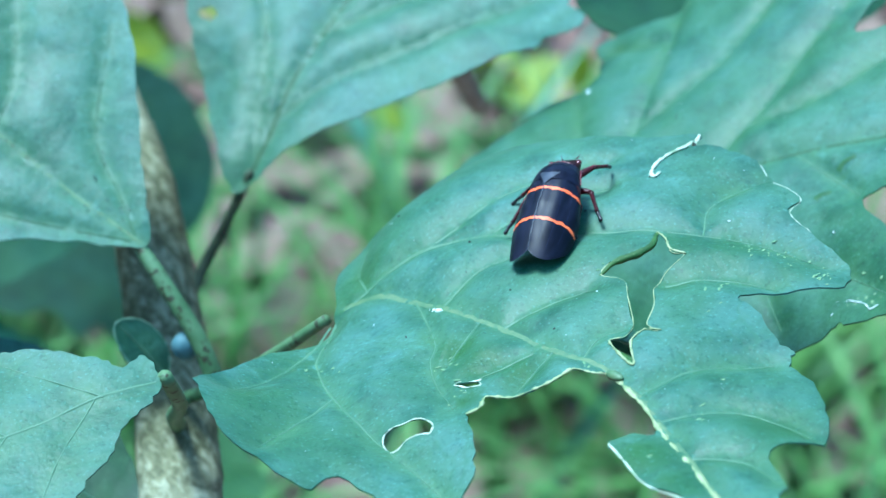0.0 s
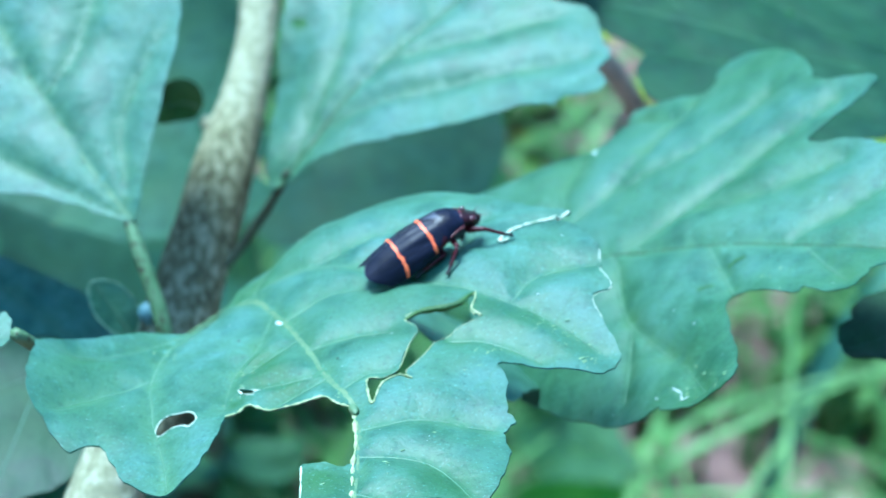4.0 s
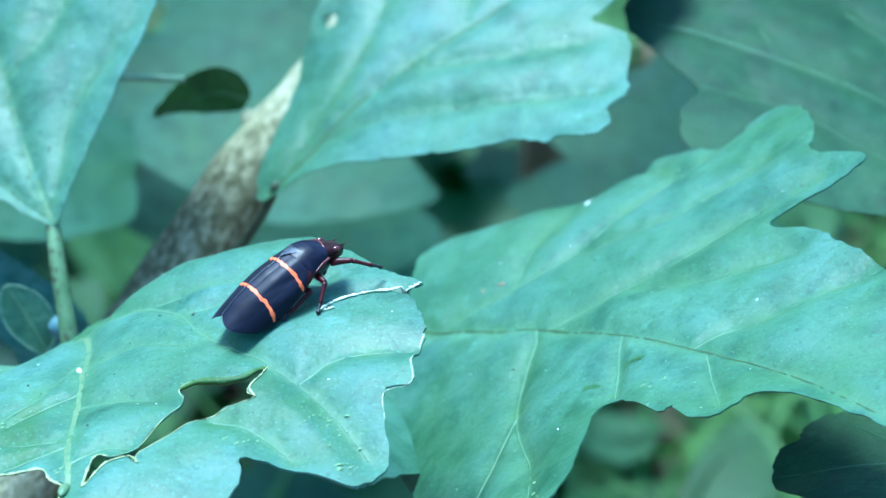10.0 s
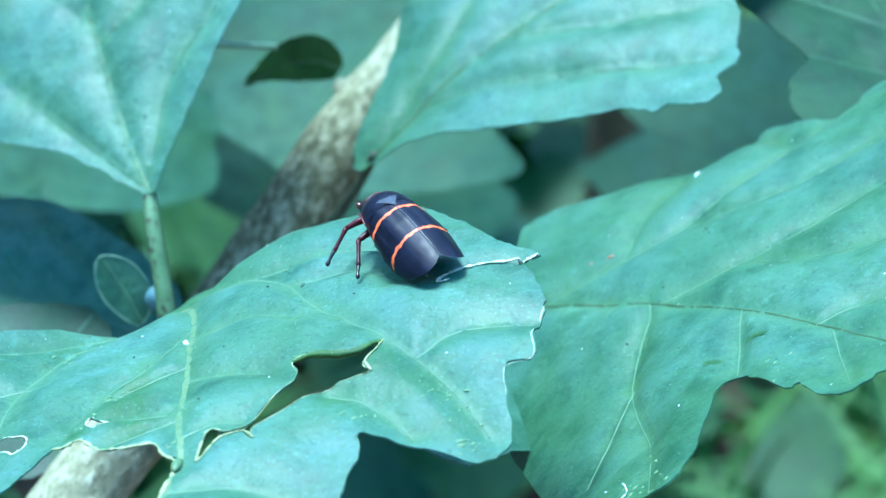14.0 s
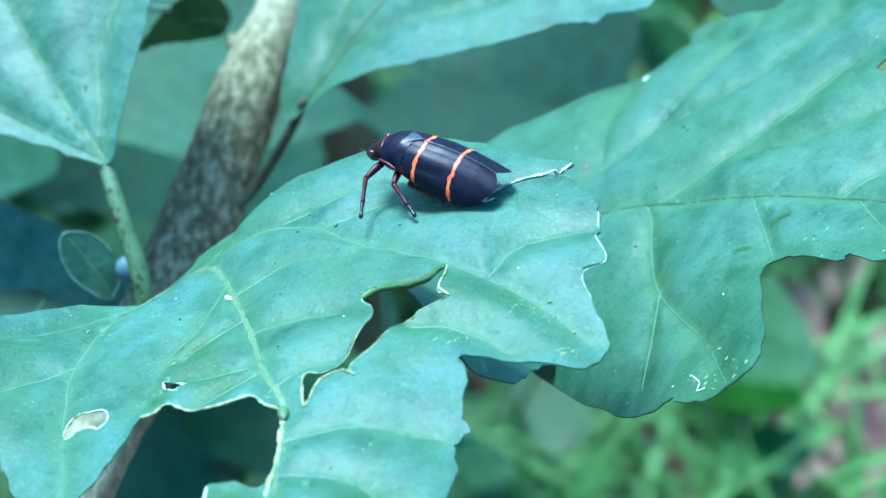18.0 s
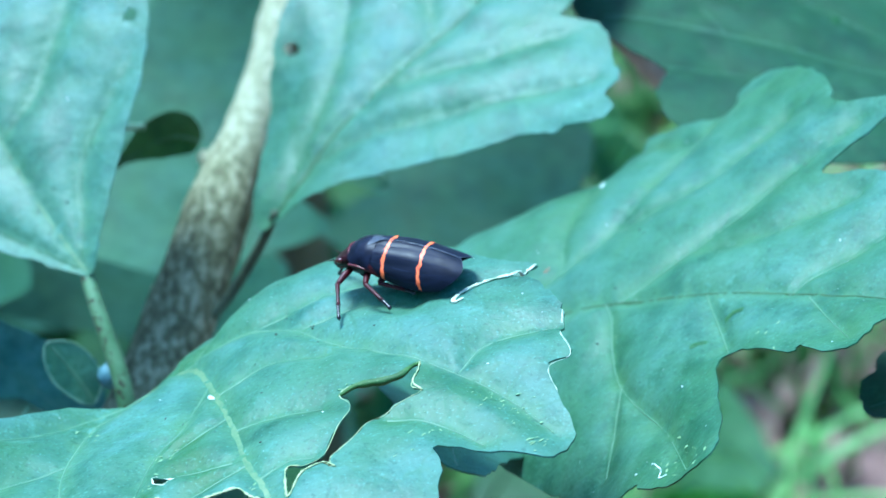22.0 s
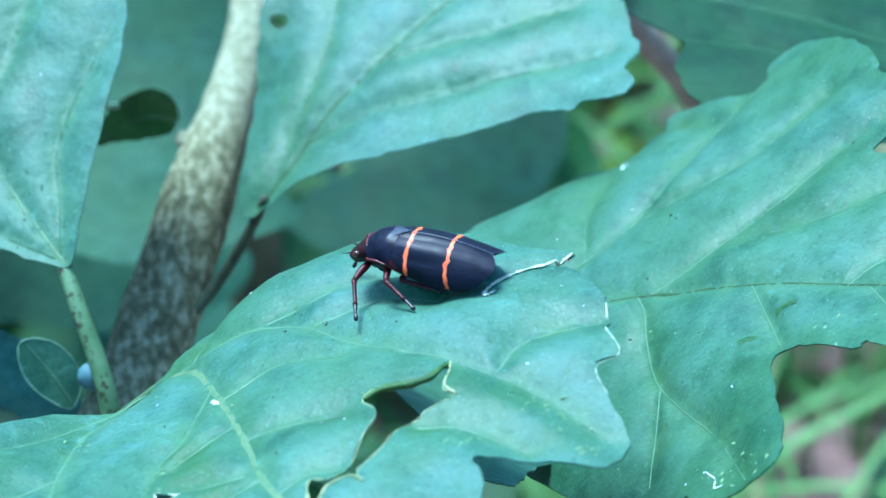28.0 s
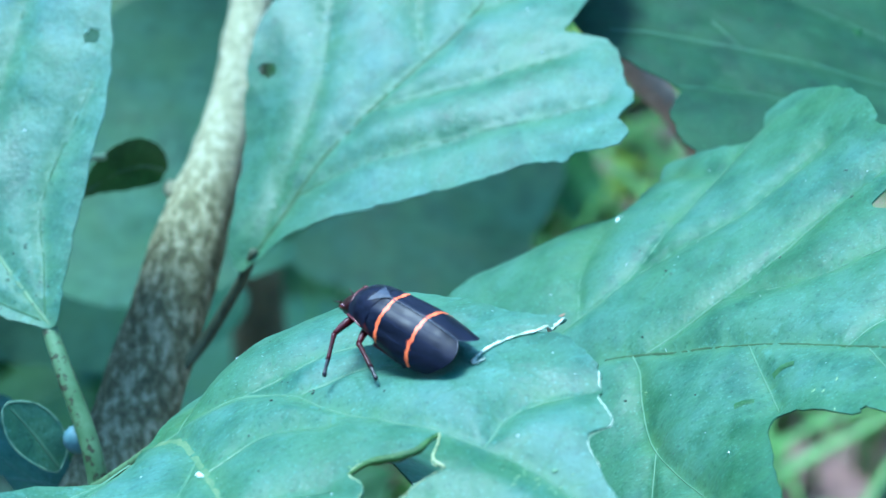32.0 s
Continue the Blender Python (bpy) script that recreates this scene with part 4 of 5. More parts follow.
BLACK = wing_material()
ORANGE = plain("wing_orange", (0.62, 0.085, 0.022), (0.78, 0.17, 0.04), 2500, 0.5)
SHIELD = plain("shield_blue_black", (0.003, 0.0035, 0.008), (0.009, 0.010, 0.022), 1800, 0.3, 0.00003, 0.10)
PLATE = plain("plate_grey", (0.02, 0.023, 0.032), (0.05, 0.055, 0.07), 1800, 0.35)
WING_VEIN = plain("wing_vein_slate", (0.008, 0.009, 0.02), (0.018, 0.02, 0.038), 1800, 0.4, 0, 0.08)
BRIGHT_RED = plain("edge_red", (0.05, 0.004, 0.006), (0.11, 0.009, 0.011), 2500, 0.35)
RED = plain("leg_dark_red", (0.016, 0.002, 0.003), (0.068, 0.004, 0.007), 2500, 0.4, 0, 0.25)
BODY = plain("body_black", (0.004, 0.003, 0.004), (0.012, 0.005, 0.006), 2000, 0.35, 0, 0.5)
HEAD = plain("head_black_red", (0.003, 0.0015, 0.002), (0.016, 0.002, 0.003), 1200, 0.35, 0.00003, 0.14)
GLINT = plain("glint_white", (0.35, 0.40, 0.45), (0.55, 0.60, 0.62), 3000, 0.5)
EYE = plain("eye_red_brown", (0.05, 0.006, 0.006), (0.09, 0.01, 0.008), 3000, 0.18, 0, 0.8)


# the insect's profile along its length: half width, ridge and lower edge
XS = [-4.6, -4.0, -3.2, -2.2, -1.0, 0.4, 1.4, 2.0, 2.6, 3.0]
HALF = [1.22, 1.52, 1.74, 1.92, 1.96, 1.76, 1.54, 1.38, 1.20, 1.08]
RIDGE = [1.24, 1.60, 2.04, 2.50, 2.92, 3.26, 3.40, 3.38, 3.16, 2.95]
LOWER = [0.45, 0.40, 0.42, 0.55, 0.95, 1.55, 2.05, 2.28, 2.36, 2.34]


def shell(x, a, side, lift=0.0):
    """A point of the back at x, a from the ridge (0) to the lower edge (1): flat flanks under a rounded ridge."""
    w, top, low = np.interp(x, XS, HALF), np.interp(x, XS, RIDGE), np.interp(x, XS, LOWER)
    th = a * math.pi * 0.5
    y = (w + lift) * math.sin(th) ** 1.12
    z = low + (top + lift - low) * max(0.0, math.cos(th)) ** 1.0
    return np.array((x, side * y, z))


def wing_ends(a):
    """Where the wing begins and ends at a: rounded behind, with a notch between the two wings."""
    tip = -4.38 + (0.34 * ((0.38 - a) / 0.38) ** 2 if a < 0.38 else 1.35 * ((a - 0.38) / 0.62) ** 2.6)
    return 1.95 - 0.25 * (1 - a), tip


def wing_point(s, a, side, lift=0.0):
    front, tip = wing_ends(a)
    x = front - s * (front - tip)
    fold = 0.05 * (1 - 0.75 * max(0.0, min(1.0, s))) * math.cos(a * 15.0 + 1.3 * s) * math.sin(math.pi * min(1.0, max(0.0, s) * 1.15)) * min(1.0, a * 5)
    p = shell(x, a, side, lift + fold)
    p[1] += side * (0.012 + 0.05 * max(0.0, s - 0.72) * (1 - a))
    return p * MM


def wing_strip(s_of, n, m, side, lift, a0=0.0, a1=1.0):
    verts = [wing_point(s_of(i / n, a0 + (a1 - a0) * j / m), a0 + (a1 - a0) * j / m, side, lift) for i in range(n + 1) for j in range(m + 1)]
    faces = []
    for i in range(n):
        for j in range(m):
            q = (i * (m + 1) + j, (i + 1) * (m + 1) + j, (i + 1) * (m + 1) + j + 1, i * (m + 1) + j + 1)
            faces.append(q if side < 0 else q[::-1])
    return verts, faces


def shield_mesh(x0, x1, lift, mat, sag, n=14, m=28):
    """The shield over the shoulders: the same back, six-sided, drawn to a blunt point behind."""
    verts, faces = [], []
    for i in range(n + 1):
        for j in range(m + 1):
            k = 2 * j / m - 1
            x = x0 + (x1 - x0) * i / n - sag * (1 - abs(k)) * (1 - i / n) - 0.30 * abs(k) ** 2 * (i / n)
            dome = 0.05 * math.sin(math.pi * i / n) * (1 - abs(k) ** 2)
            verts.append(shell(x, min(0.90, abs(k) * 0.90), 1 if k > 0 else -1, lift + dome) * MM)
    for i in range(n):
        for j in range(m):
            a = i * (m + 1) + j
            faces.append((a, a + 1, a + m + 2, a + m + 1))
    me = mesh_from("shield", verts, faces, mat)
    me.flip_normals()
    return me


def scutellum_mesh(n=8, m=6):
    """A small triangle on the ridge, its point towards the tail."""
    verts, faces = [], []
    for i in range(n + 1):
        for j in range(m + 1):
            k = (2 * j / m - 1) * (1 - i / n)
            verts.append(shell(1.35 - 1.15 * i / n, 0.30 * abs(k), 1 if k > 0 else -1, 0.075) * MM)
    for i in range(n):
        for j in range(m):
            a = i * (m + 1) + j
            faces.append((a, a + m + 1, a + m + 2, a + 1))
    me = mesh_from("scutellum", verts, faces, PLATE)
    me.flip_normals()
    return me


def loft_mesh(name, rows, mat, seg=20):
    """A closed body along x: (x, half width, top, bottom) a row, rounded across, flatter on top."""
    verts, faces = [], []
    for x, w, top, low in rows:
        c, r = 0.5 * (top + low), 0.5 * (top - low)
        for k in range(seg):
            t = 2 * math.pi * k / seg
            verts.append((x * MM, w * math.cos(t) * MM, (c + r * math.copysign(abs(math.sin(t)) ** 0.8, math.sin(t))) * MM))
    for i in range(len(rows) - 1):
        for k in range(seg):
            j = (k + 1) % seg
            faces.append((i * seg + k, (i + 1) * seg + k, (i + 1) * seg + j, i * seg + j))
    faces += [tuple(range(seg)), tuple((len(rows) - 1) * seg + k for k in reversed(range(seg)))]
    me = mesh_from(name, verts, faces, mat)
    me.flip_normals()
    return me


# hip, knee, ankle and toe; the right fore leg reaches ahead, feeling its way
LEGS = (("front_leg", 1, (2.9, 0.75, 1.9), (3.3, 2.0, 1.62), (2.95, 3.2, 0.85), (2.7, 4.0, 0.34)),
        ("front_leg", -1, (2.9, -0.75, 1.9), (3.9, -1.5, 1.75), (4.8, -1.75, 1.0), (5.4, -1.6, 0.42)),
        ("middle_leg", 1, (1.7, 0.85, 1.7), (1.35, 2.15, 1.55), (0.15, 2.85, 0.75), (-0.45, 3.25, 0.36)),
        ("middle_leg", -1, (1.7, -0.85, 1.7), (1.6, -2.0, 1.6), (0.8, -2.4, 0.75), (0.35, -2.7, 0.38)),
        ("hind_leg", 1, (0.6, 0.75, 1.3), (0.9, 1.4, 1.15), (-0.8, 1.6, 0.65), (-1.4, 1.7, 0.4)),
        ("hind_leg", -1, (0.6, -0.75, 1.3), (0.9, -1.4, 1.15), (-0.8, -1.6, 0.65), (-1.4, -1.7, 0.4)))


def build_bug():
    bug, legs = new("spittlebug"), {}
    tagged(bug, "black spittlebug with two orange wing bands and dark red legs", "insect")
    for side in (-1, 1):
        wing = part("forewing", mesh_from("forewing", *wing_strip(lambda i, a: i, 44, 40, side, 0.0), BLACK), bug, "glossy blue-black forewing")
        for x0, slope, seed in ((0.05, 0.25, 1.0), (-1.95, 0.0, 2.3)):
            def band(i, a, x0=x0, slope=slope, seed=seed):
                x = x0 + slope * a + 0.014 * math.sin(a * 13 + seed * 7) + 0.016 * math.sin(a * 43 + seed) - (0.16 if seed > 2 else 0.06) / (1 + math.exp((a - 0.5) * 60))
                x += 0.20 * (0.5 - i) * (0.75 + 0.4 * math.sin(a * 11 + seed * 5) ** 2)
                front, tip = wing_ends(a)
                return (front - x) / (front - tip)
            part("wing_band", mesh_from("wing_band", *wing_strip(band, 3, 48, side, 0.016, 0.01, 0.96), ORANGE), wing, "orange cross band")
        for a in (0.2, 0.42, 0.64, 0.84):
            part("wing_vein", mesh_from("wing_vein", *wing_strip(lambda i, b, a=a: 0.04 + (0.86 - 0.3 * abs(a - 0.4)) * i, 30, 1, side, 0.012, a, a + 0.016), WING_VEIN), wing)
        seam = [wing_point(i / 24, 0.0, side, 0.02) / MM for i in range(2, 25)] + [wing_point(1.0, 0.03 * j, side, 0.02) / MM for j in range(1, 12)]
        v, f = tube(np.array(seam) * MM, np.full(len(seam), 0.022) * MM, 6)
        part("wing_seam", mesh_from("wing_seam", v, f, PLATE), wing, "pale grey inner wing edge")
        part("wing_base", mesh_from("wing_base", *wing_strip(lambda i, a: 0.30 * i * (a - 0.5) * 2, 4, 6, side, 0.012, 0.62, 0.97), RED), wing, "dark red wing base")
    part("abdomen", mesh_from("abdomen", *blob((-0.7, 0, 1.5), (2.5, 1.3, 0.55), -0.2), BODY), bug)
    part("thorax", mesh_from("thorax", *blob((1.8, 0, 2.0), (1.4, 1.15, 0.7), 0.05), BODY), bug)
    part("pronotum", shield_mesh(1.15, 2.80, 0.04, SHIELD, 0.5), bug, "domed black shield behind the head")
    part("scutellum", scutellum_mesh(), bug, "greyish triangular plate between the wings")
    head = part("head", loft_mesh("head", [(2.2, 1.0, 3.10, 2.2), (2.7, 1.05, 3.06, 2.1), (3.1, 1.03, 2.92, 2.05), (3.5, 0.93, 2.74, 2.05), (3.82, 0.74, 2.56, 2.08), (4.04, 0.50, 2.42, 2.14), (4.14, 0.2, 2.32, 2.2)], HEAD), bug, "black blunt head with dark red cheeks")
    part("face", mesh_from("face", *blob((3.32, 0, 2.22), (0.78, 0.88, 0.42), 0.12), RED), head, "swollen dark red face")
    part("beak", mesh_from("beak", *blob((2.75, 0, 1.45), (0.2, 0.2, 0.55), 0.25, 6, 8), BODY), head)
    rear = [(2.78 - 0.30 * abs(math.cos(t)) ** 2, 1.12 * math.cos(t), 2.28 + 0.84 * math.sin(t) ** 0.9) for t in np.linspace(0.12, math.pi - 0.12, 24)]
    v, f = tube(np.array(rear) * MM, np.full(24, 0.06) * MM, 8)
    part("collar", mesh_from("collar", v, f, BRIGHT_RED), bug, "thin red line between head and shield")
    # a small white lump painted in as the shield's highlight
    part("painted_glint", mesh_from("painted_glint", *blob((1.75, 0.50, 3.27), (0.16, 0.07, 0.03), 0.2, 6, 8), GLINT), bug, "whitish glint painted on the shield")
    for side in (-1, 1):
        edge = [shell(x, 0.92, side, 0.06) for x in (2.6, 2.3, 2.0, 1.7, 1.4)]
        v, f = tube(smooth_line(edge, 4) * MM, np.linspace(0.085, 0.04, 17) * MM, 8)
        part("collar", mesh_from("collar", v, f, BRIGHT_RED), bug, "thin red edge of the shield")
        part("eye", mesh_from("eye", *blob((3.34, side * 0.90, 2.60), (0.25, 0.16, 0.20), 0.3, 8, 10), EYE), head, "shiny red-brown eye")
        v, f = tube(np.array([(3.95, side * 0.42, 2.46), (4.15, side * 0.52, 2.48), (4.38, side * 0.62, 2.56)]) * MM, np.array([0.05, 0.03, 0.012]) * MM, 6)
        part("antenna", mesh_from("antenna", v, f, RED), head)
    for name, side, *joints in LEGS:
        a, b, c, d = (np.array(p, float) for p in joints)
        v, f = tube(smooth_line([a, 0.55 * a + 0.45 * b + (0, 0, 0.05), b], 4) * MM, np.interp(np.linspace(0, 1, 9), [0, 0.4, 1], [0.2, 0.23, 0.14]) * MM, 9)
        leg = part(name, mesh_from(name, v, f, RED), bug)
        legs[(name, side)] = (leg, a)
        v, f = tube(smooth_line([b, 0.5 * (b + c), c], 4) * MM, np.interp(np.linspace(0, 1, 9), [0, 0.08, 0.5, 0.9, 1], [0.16, 0.14, 0.11, 0.12, 0.14]) * MM, 9)
        part("shin", mesh_from("shin", v, f, RED), leg)
        v, f = tube(smooth_line([c, 0.5 * (c + d) + (0, 0, 0.04), d], 4) * MM, np.interp(np.linspace(0, 1, 9), [0, 0.6, 0.9, 1], [0.12, 0.085, 0.14, 0.07]) * MM, 9)
        part("foot", mesh_from("foot", v, f, BODY), leg, "black foot")
    return bug, legs


spittlebug, LEG_PARTS = build_bug()

# ---- smaller leaves close by ----
FLAT = [0, 0, -1.0, 0.3, 0.5, -0.8]


def near_leaf(o, u, v, n, outline, veins, mat, label, seed, coefs=FLAT):
    return build_leaf(plane_pose(o, u, v, n), coefs, 2, outline, [], veins, mat, label, seed=seed, step=1.0, puff=0.2, vein=VEIN_DIM if mat is LEAF_SHADED else None)


near_leaf((-29.0, -4.5, 297.5), (-0.9949, 0.0203, -0.0984), (0.0, -0.9794, -0.2019), (-0.1005, -0.2009, 0.9744),
          [(0.2, 0.6), (0.4, -1.4), (1.8, -1.0), (2.6, -2.0), (4.1, -3.4), (5.7, -4.7), (7.6, -5.5), (10.1, -6.2), (14.1, -5.9), (17.6, -3.3), (19.0, 0.0), (17.1, 4.2), (14.5, 7.0), (11.9, 7.9), (10.0, 7.8),
           (8.3, 7.6), (6.3, 5.9), (4.7, 4.8), (3.1, 3.0), (1.3, 2.0)],
          [[(0.5, 0.6), (4.0, 0.4), (9.0, 0.8), (18.0, 0.4)], [(3.5, 0.5), (6.0, -2.4), (8.0, -5.0)], [(4.0, 0.5), (7.0, 3.5), (9.6, 7.0)], [(9.0, 0.8), (13.0, -3.5)], [(9.0, 0.8), (13.5, 4.5)]],
          LEAF, "lobed green leaf with a folded tip near the stem", 51, [0, 0.0, -2.0, 0.4, 0.5, -1.5])
near_leaf((-29.83, 25.5, 276.13), (-0.9825, -0.0525, 0.179), (0.0, -0.9596, -0.2813), (0.1865, -0.2764, 0.9428),
          [(-8.7, -1.8), (-7.9, -4.7), (-5.6, -6.8), (-2.5, -8.6), (1.0, -10.2), (4.0, -10.8), (7.0, -10.5), (10.0, -8.4), (14.0, -6.0), (19.0, -0.7), (17.0, 5.3), (10.2, 9.0), (1.3, 8.9), (-4.4, 6.1), (-7.9, 1.5)],
          [[(-8.5, 0.0), (0.0, -1.0), (9.0, -1.0), (18.0, -0.5)], [(-6.0, -0.5), (0.0, -6.0), (5.0, -10.0)], [(-6.0, 0.0), (0.0, 5.0), (6.0, 8.5)]], LEAF, "deep green leaf in the shade of the others", 52)
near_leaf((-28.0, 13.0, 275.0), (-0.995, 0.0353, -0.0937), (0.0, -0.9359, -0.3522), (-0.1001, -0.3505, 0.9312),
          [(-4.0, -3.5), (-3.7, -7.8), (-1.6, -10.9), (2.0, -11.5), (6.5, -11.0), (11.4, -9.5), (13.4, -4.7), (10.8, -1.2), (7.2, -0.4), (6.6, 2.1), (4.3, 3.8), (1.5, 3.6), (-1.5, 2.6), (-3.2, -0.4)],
          [[(-1.5, -10.5), (1.0, -5.0), (4.0, 3.4)], [(-0.5, -8.0), (6.0, -6.0), (12.0, -5.0)], [(1.0, -5.0), (-1.5, -1.0), (-2.0, 2.0)]], LEAF_SHADED, "blue-green leaf hanging low by the stem", 53)
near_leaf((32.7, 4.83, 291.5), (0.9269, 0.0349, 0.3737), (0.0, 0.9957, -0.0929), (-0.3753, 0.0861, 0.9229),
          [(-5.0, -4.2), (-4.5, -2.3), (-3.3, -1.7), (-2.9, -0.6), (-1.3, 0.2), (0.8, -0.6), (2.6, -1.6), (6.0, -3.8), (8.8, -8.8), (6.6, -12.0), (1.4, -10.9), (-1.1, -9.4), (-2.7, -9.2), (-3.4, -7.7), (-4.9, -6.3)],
          [[(7.8, -9.0), (2.0, -6.5), (-4.6, -5.0)], [(5.0, -7.5), (1.0, -3.0), (-1.0, 0.0)]], LEAF_SHADED, "small shaded-green leaf hanging under a broad one", 54)
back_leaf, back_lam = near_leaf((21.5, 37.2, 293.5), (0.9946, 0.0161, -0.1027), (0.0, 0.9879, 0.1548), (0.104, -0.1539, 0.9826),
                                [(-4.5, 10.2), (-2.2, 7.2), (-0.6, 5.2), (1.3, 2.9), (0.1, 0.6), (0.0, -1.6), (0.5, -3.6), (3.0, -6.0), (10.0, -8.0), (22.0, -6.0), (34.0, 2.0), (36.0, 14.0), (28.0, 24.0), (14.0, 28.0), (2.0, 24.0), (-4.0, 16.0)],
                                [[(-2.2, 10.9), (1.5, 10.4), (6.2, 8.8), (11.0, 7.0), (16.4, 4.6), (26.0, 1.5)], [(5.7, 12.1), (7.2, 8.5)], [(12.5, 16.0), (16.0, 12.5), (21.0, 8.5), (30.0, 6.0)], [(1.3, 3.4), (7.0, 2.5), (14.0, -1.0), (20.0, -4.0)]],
                                LEAF_SHADED, "broad deep green leaf behind with dark crumbs and one round spot", 55)
part("frass", dots_mesh("frass", [(10.5, 11.2, 0.4), (7.2, 8.5, 0.3), (8.6, 12.0, 0.4)], back_lam, FRASS, 86), back_leaf, "dark crumbs on the blade")
part("round_spot", dots_mesh("round_spot", [(16.6, 11.0, 1.3), (16.6, 11.25, 1.1), (16.6, 10.75, 1.1)], back_lam, LEAF_YOUNG, 87, 0.05), back_leaf, "round dark green spot")
near_leaf((3.62, 0.82, 288.48), (0.8822, -0.1257, -0.4538), (0.0, 0.9637, -0.2669), (0.4709, 0.2355, 0.8502),
          [(-3.4, -3.4), (-2.2, -6.0), (0.1, -5.2), (1.1, -3.6), (2.2, -1.1), (4.5, 3.2), (4.0, 10.0), (0.0, 14.0), (-5.0, 12.0), (-6.0, 4.0)],
          [[(-1.5, 12.0), (-1.5, 4.0), (-1.4, -5.0)]], LEAF, "small leaf tip hidden under a larger leaf", 56)
near_leaf((-16.9, 50.66, 283.89), (0.807, 0.548, -0.22), (0.2106, 0.0809, 0.9742), (0.5517, -0.8325, -0.0502),
          [(-4.0, -1.2), (-3.3, 0.9), (-2.1, 2.3), (-0.3, 3.4), (1.8, 3.2), (3.7, 1.6), (4.2, 0.4), (3.5, -0.7), (0.6, -0.9), (-2.0, -0.9)], [[(4.0, 0.2), (1.0, 0.9), (-3.8, -0.9)]], LEAF_SEEDLING, "small young bright green leaf at a stem node", 57, [0, 0, 0, 0, 0, 0])
axil_leaf, axil_lam = near_leaf((-22.3, 17.5, 284.6), (-0.55, 0.25, 0.8), (-0.75, -0.5, -0.36), (0.36, -0.83, 0.42),
          [(-2.6, 0.2), (-1.6, -1.3), (0.2, -1.7), (1.8, -1.2), (2.8, 0.2), (1.8, 1.2), (0.2, 1.5), (-1.6, 1.0)], [[(-2.4, 0.1), (0.0, 0.0), (2.5, 0.1)]], LEAF, "tiny green leaflet in the axil of a stalk", 58, [0, 0, -6.0, 0, 0, -4.0])
part("leaf_rim", rim_mesh("leaf_rim", [(-2.6, 0.2), (-1.6, -1.3), (0.2, -1.7), (1.8, -1.2), (2.8, 0.2), (1.8, 1.2), (0.2, 1.5), (-1.6, 1.0)], axil_lam, 0.05, PALE_STALK, True, 0.02, 5), axil_leaf, "pale translucent rim")
bud = new("bud", mesh_from("bud", *blob((-19.7, 16.9, 284.6), (1.0, 0.9, 0.95), 0.3, 8, 12), BUD))
tagged(bud, "tiny pale blue-green bud in the stalk's axil", "bud")


def twig(points, r0, r1, mat, label, name="twig"):
    line = smooth_line(points, 6)
    v, f = tube(line * MM, np.linspace(r0, r1, len(line)) * MM * np.array([1 + 0.12 * noise.noise((i * 0.6, r0, 2)) for i in range(len(line))]), 10)
    ob = new(name, mesh_from(name, v, f, mat))
    return tagged(ob, label, "twig")


twig([(25.2, 78.0, 279.4), (26.7, 78.0, 277.3), (28.8, 78.5, 274.5), (31.5, 79.0, 271.0), (37.0, 82.0, 262.0)], 1.5, 1.1, TWIG, "pale dry twig with peeling bark behind the leaves")
twig([(-21.9, 36.0, 293.6), (-20.8, 40.0, 291.7), (-19.3, 44.0, 289.6), (-18.0, 48.5, 287.2)], 0.32, 0.26, PALE_STALK, "thin pale green twig")
twig([(-2, 302, 0), (-3, 300, 120), (-4, 298, 250)], 6.5, 5.6, TRUNK, "brown upright woody stem among the undergrowth", "back_stem")

# ---- leaves of the shrub farther back ----
def lobed_outline(size, rnd):
    """A three-lobed toothed outline with its stalk end at the origin, pointing along +u."""
    half = [(0.0, 0.05), (0.02, 0.20), (0.14, 0.40), (0.30, 0.46), (0.36, 0.40), (0.44, 0.42), (0.50, 0.34), (0.55, 0.28), (0.66, 0.26), (0.74, 0.20), (0.82, 0.17), (0.92, 0.08)]
    up = [(a * size, b * size * rnd.uniform(0.9, 1.1)) for a, b in half]
    down = [(a * size, -b * size * rnd.uniform(0.9, 1.1)) for a, b in half]
    return up + [(size, 0.0)] + down[::-1]


def far_leaf(center, size, turn, tilt, lean, seed, mat, label="green shrub leaf half lost behind the others"):
    rnd = random.Random(seed)
    m = pose(*(c * MM for c in center), lean, tilt, turn)
    veins = [[(0, 0), (0.5 * size, 0.01 * size), (0.97 * size, 0)], [(0.02 * size, 0), (0.2 * size, 0.2 * size), (0.3 * size, 0.42 * size)], [(0.02 * size, 0), (0.2 * size, -0.2 * size), (0.3 * size, -0.42 * size)]]
    return build_leaf(m, [0, 0, -1.2, 0.3, 0.5, -0.9], 2, lobed_outline(size, rnd), [], veins, mat, label, seed=seed, step=3.5, puff=0.5, vein=VEIN_DIM)


FAR = [((-48, 78, 252), 40, 100, -20, 15, 11), ((-28, 92, 250), 44, 60, -25, 10, 12), ((-66, 62, 262), 42, 150, -25, 10, 17), ((-34, 122, 222), 52, 80, -25, 15, 18),
       ((-75, 100, 235), 50, 60, -20, 15, 24), ((-48, 40, 258), 34, 200, -10, 10, 26)]
far_leaf((35, 156, 227), 33, 176, 4, -30, 31, LEAF_FAR, "smooth green shrub leaf low behind the branch")
far_leaf((33, 168, 207), 36, 170, 4, -24, 32, LEAF_FAR, "smooth green shrub leaf low behind the branch")
for center, size, turn, tilt, lean, seed in FAR:
    far_leaf(center, size, turn, tilt, lean, seed, LEAF_FAR)
rnd = random.Random(77)
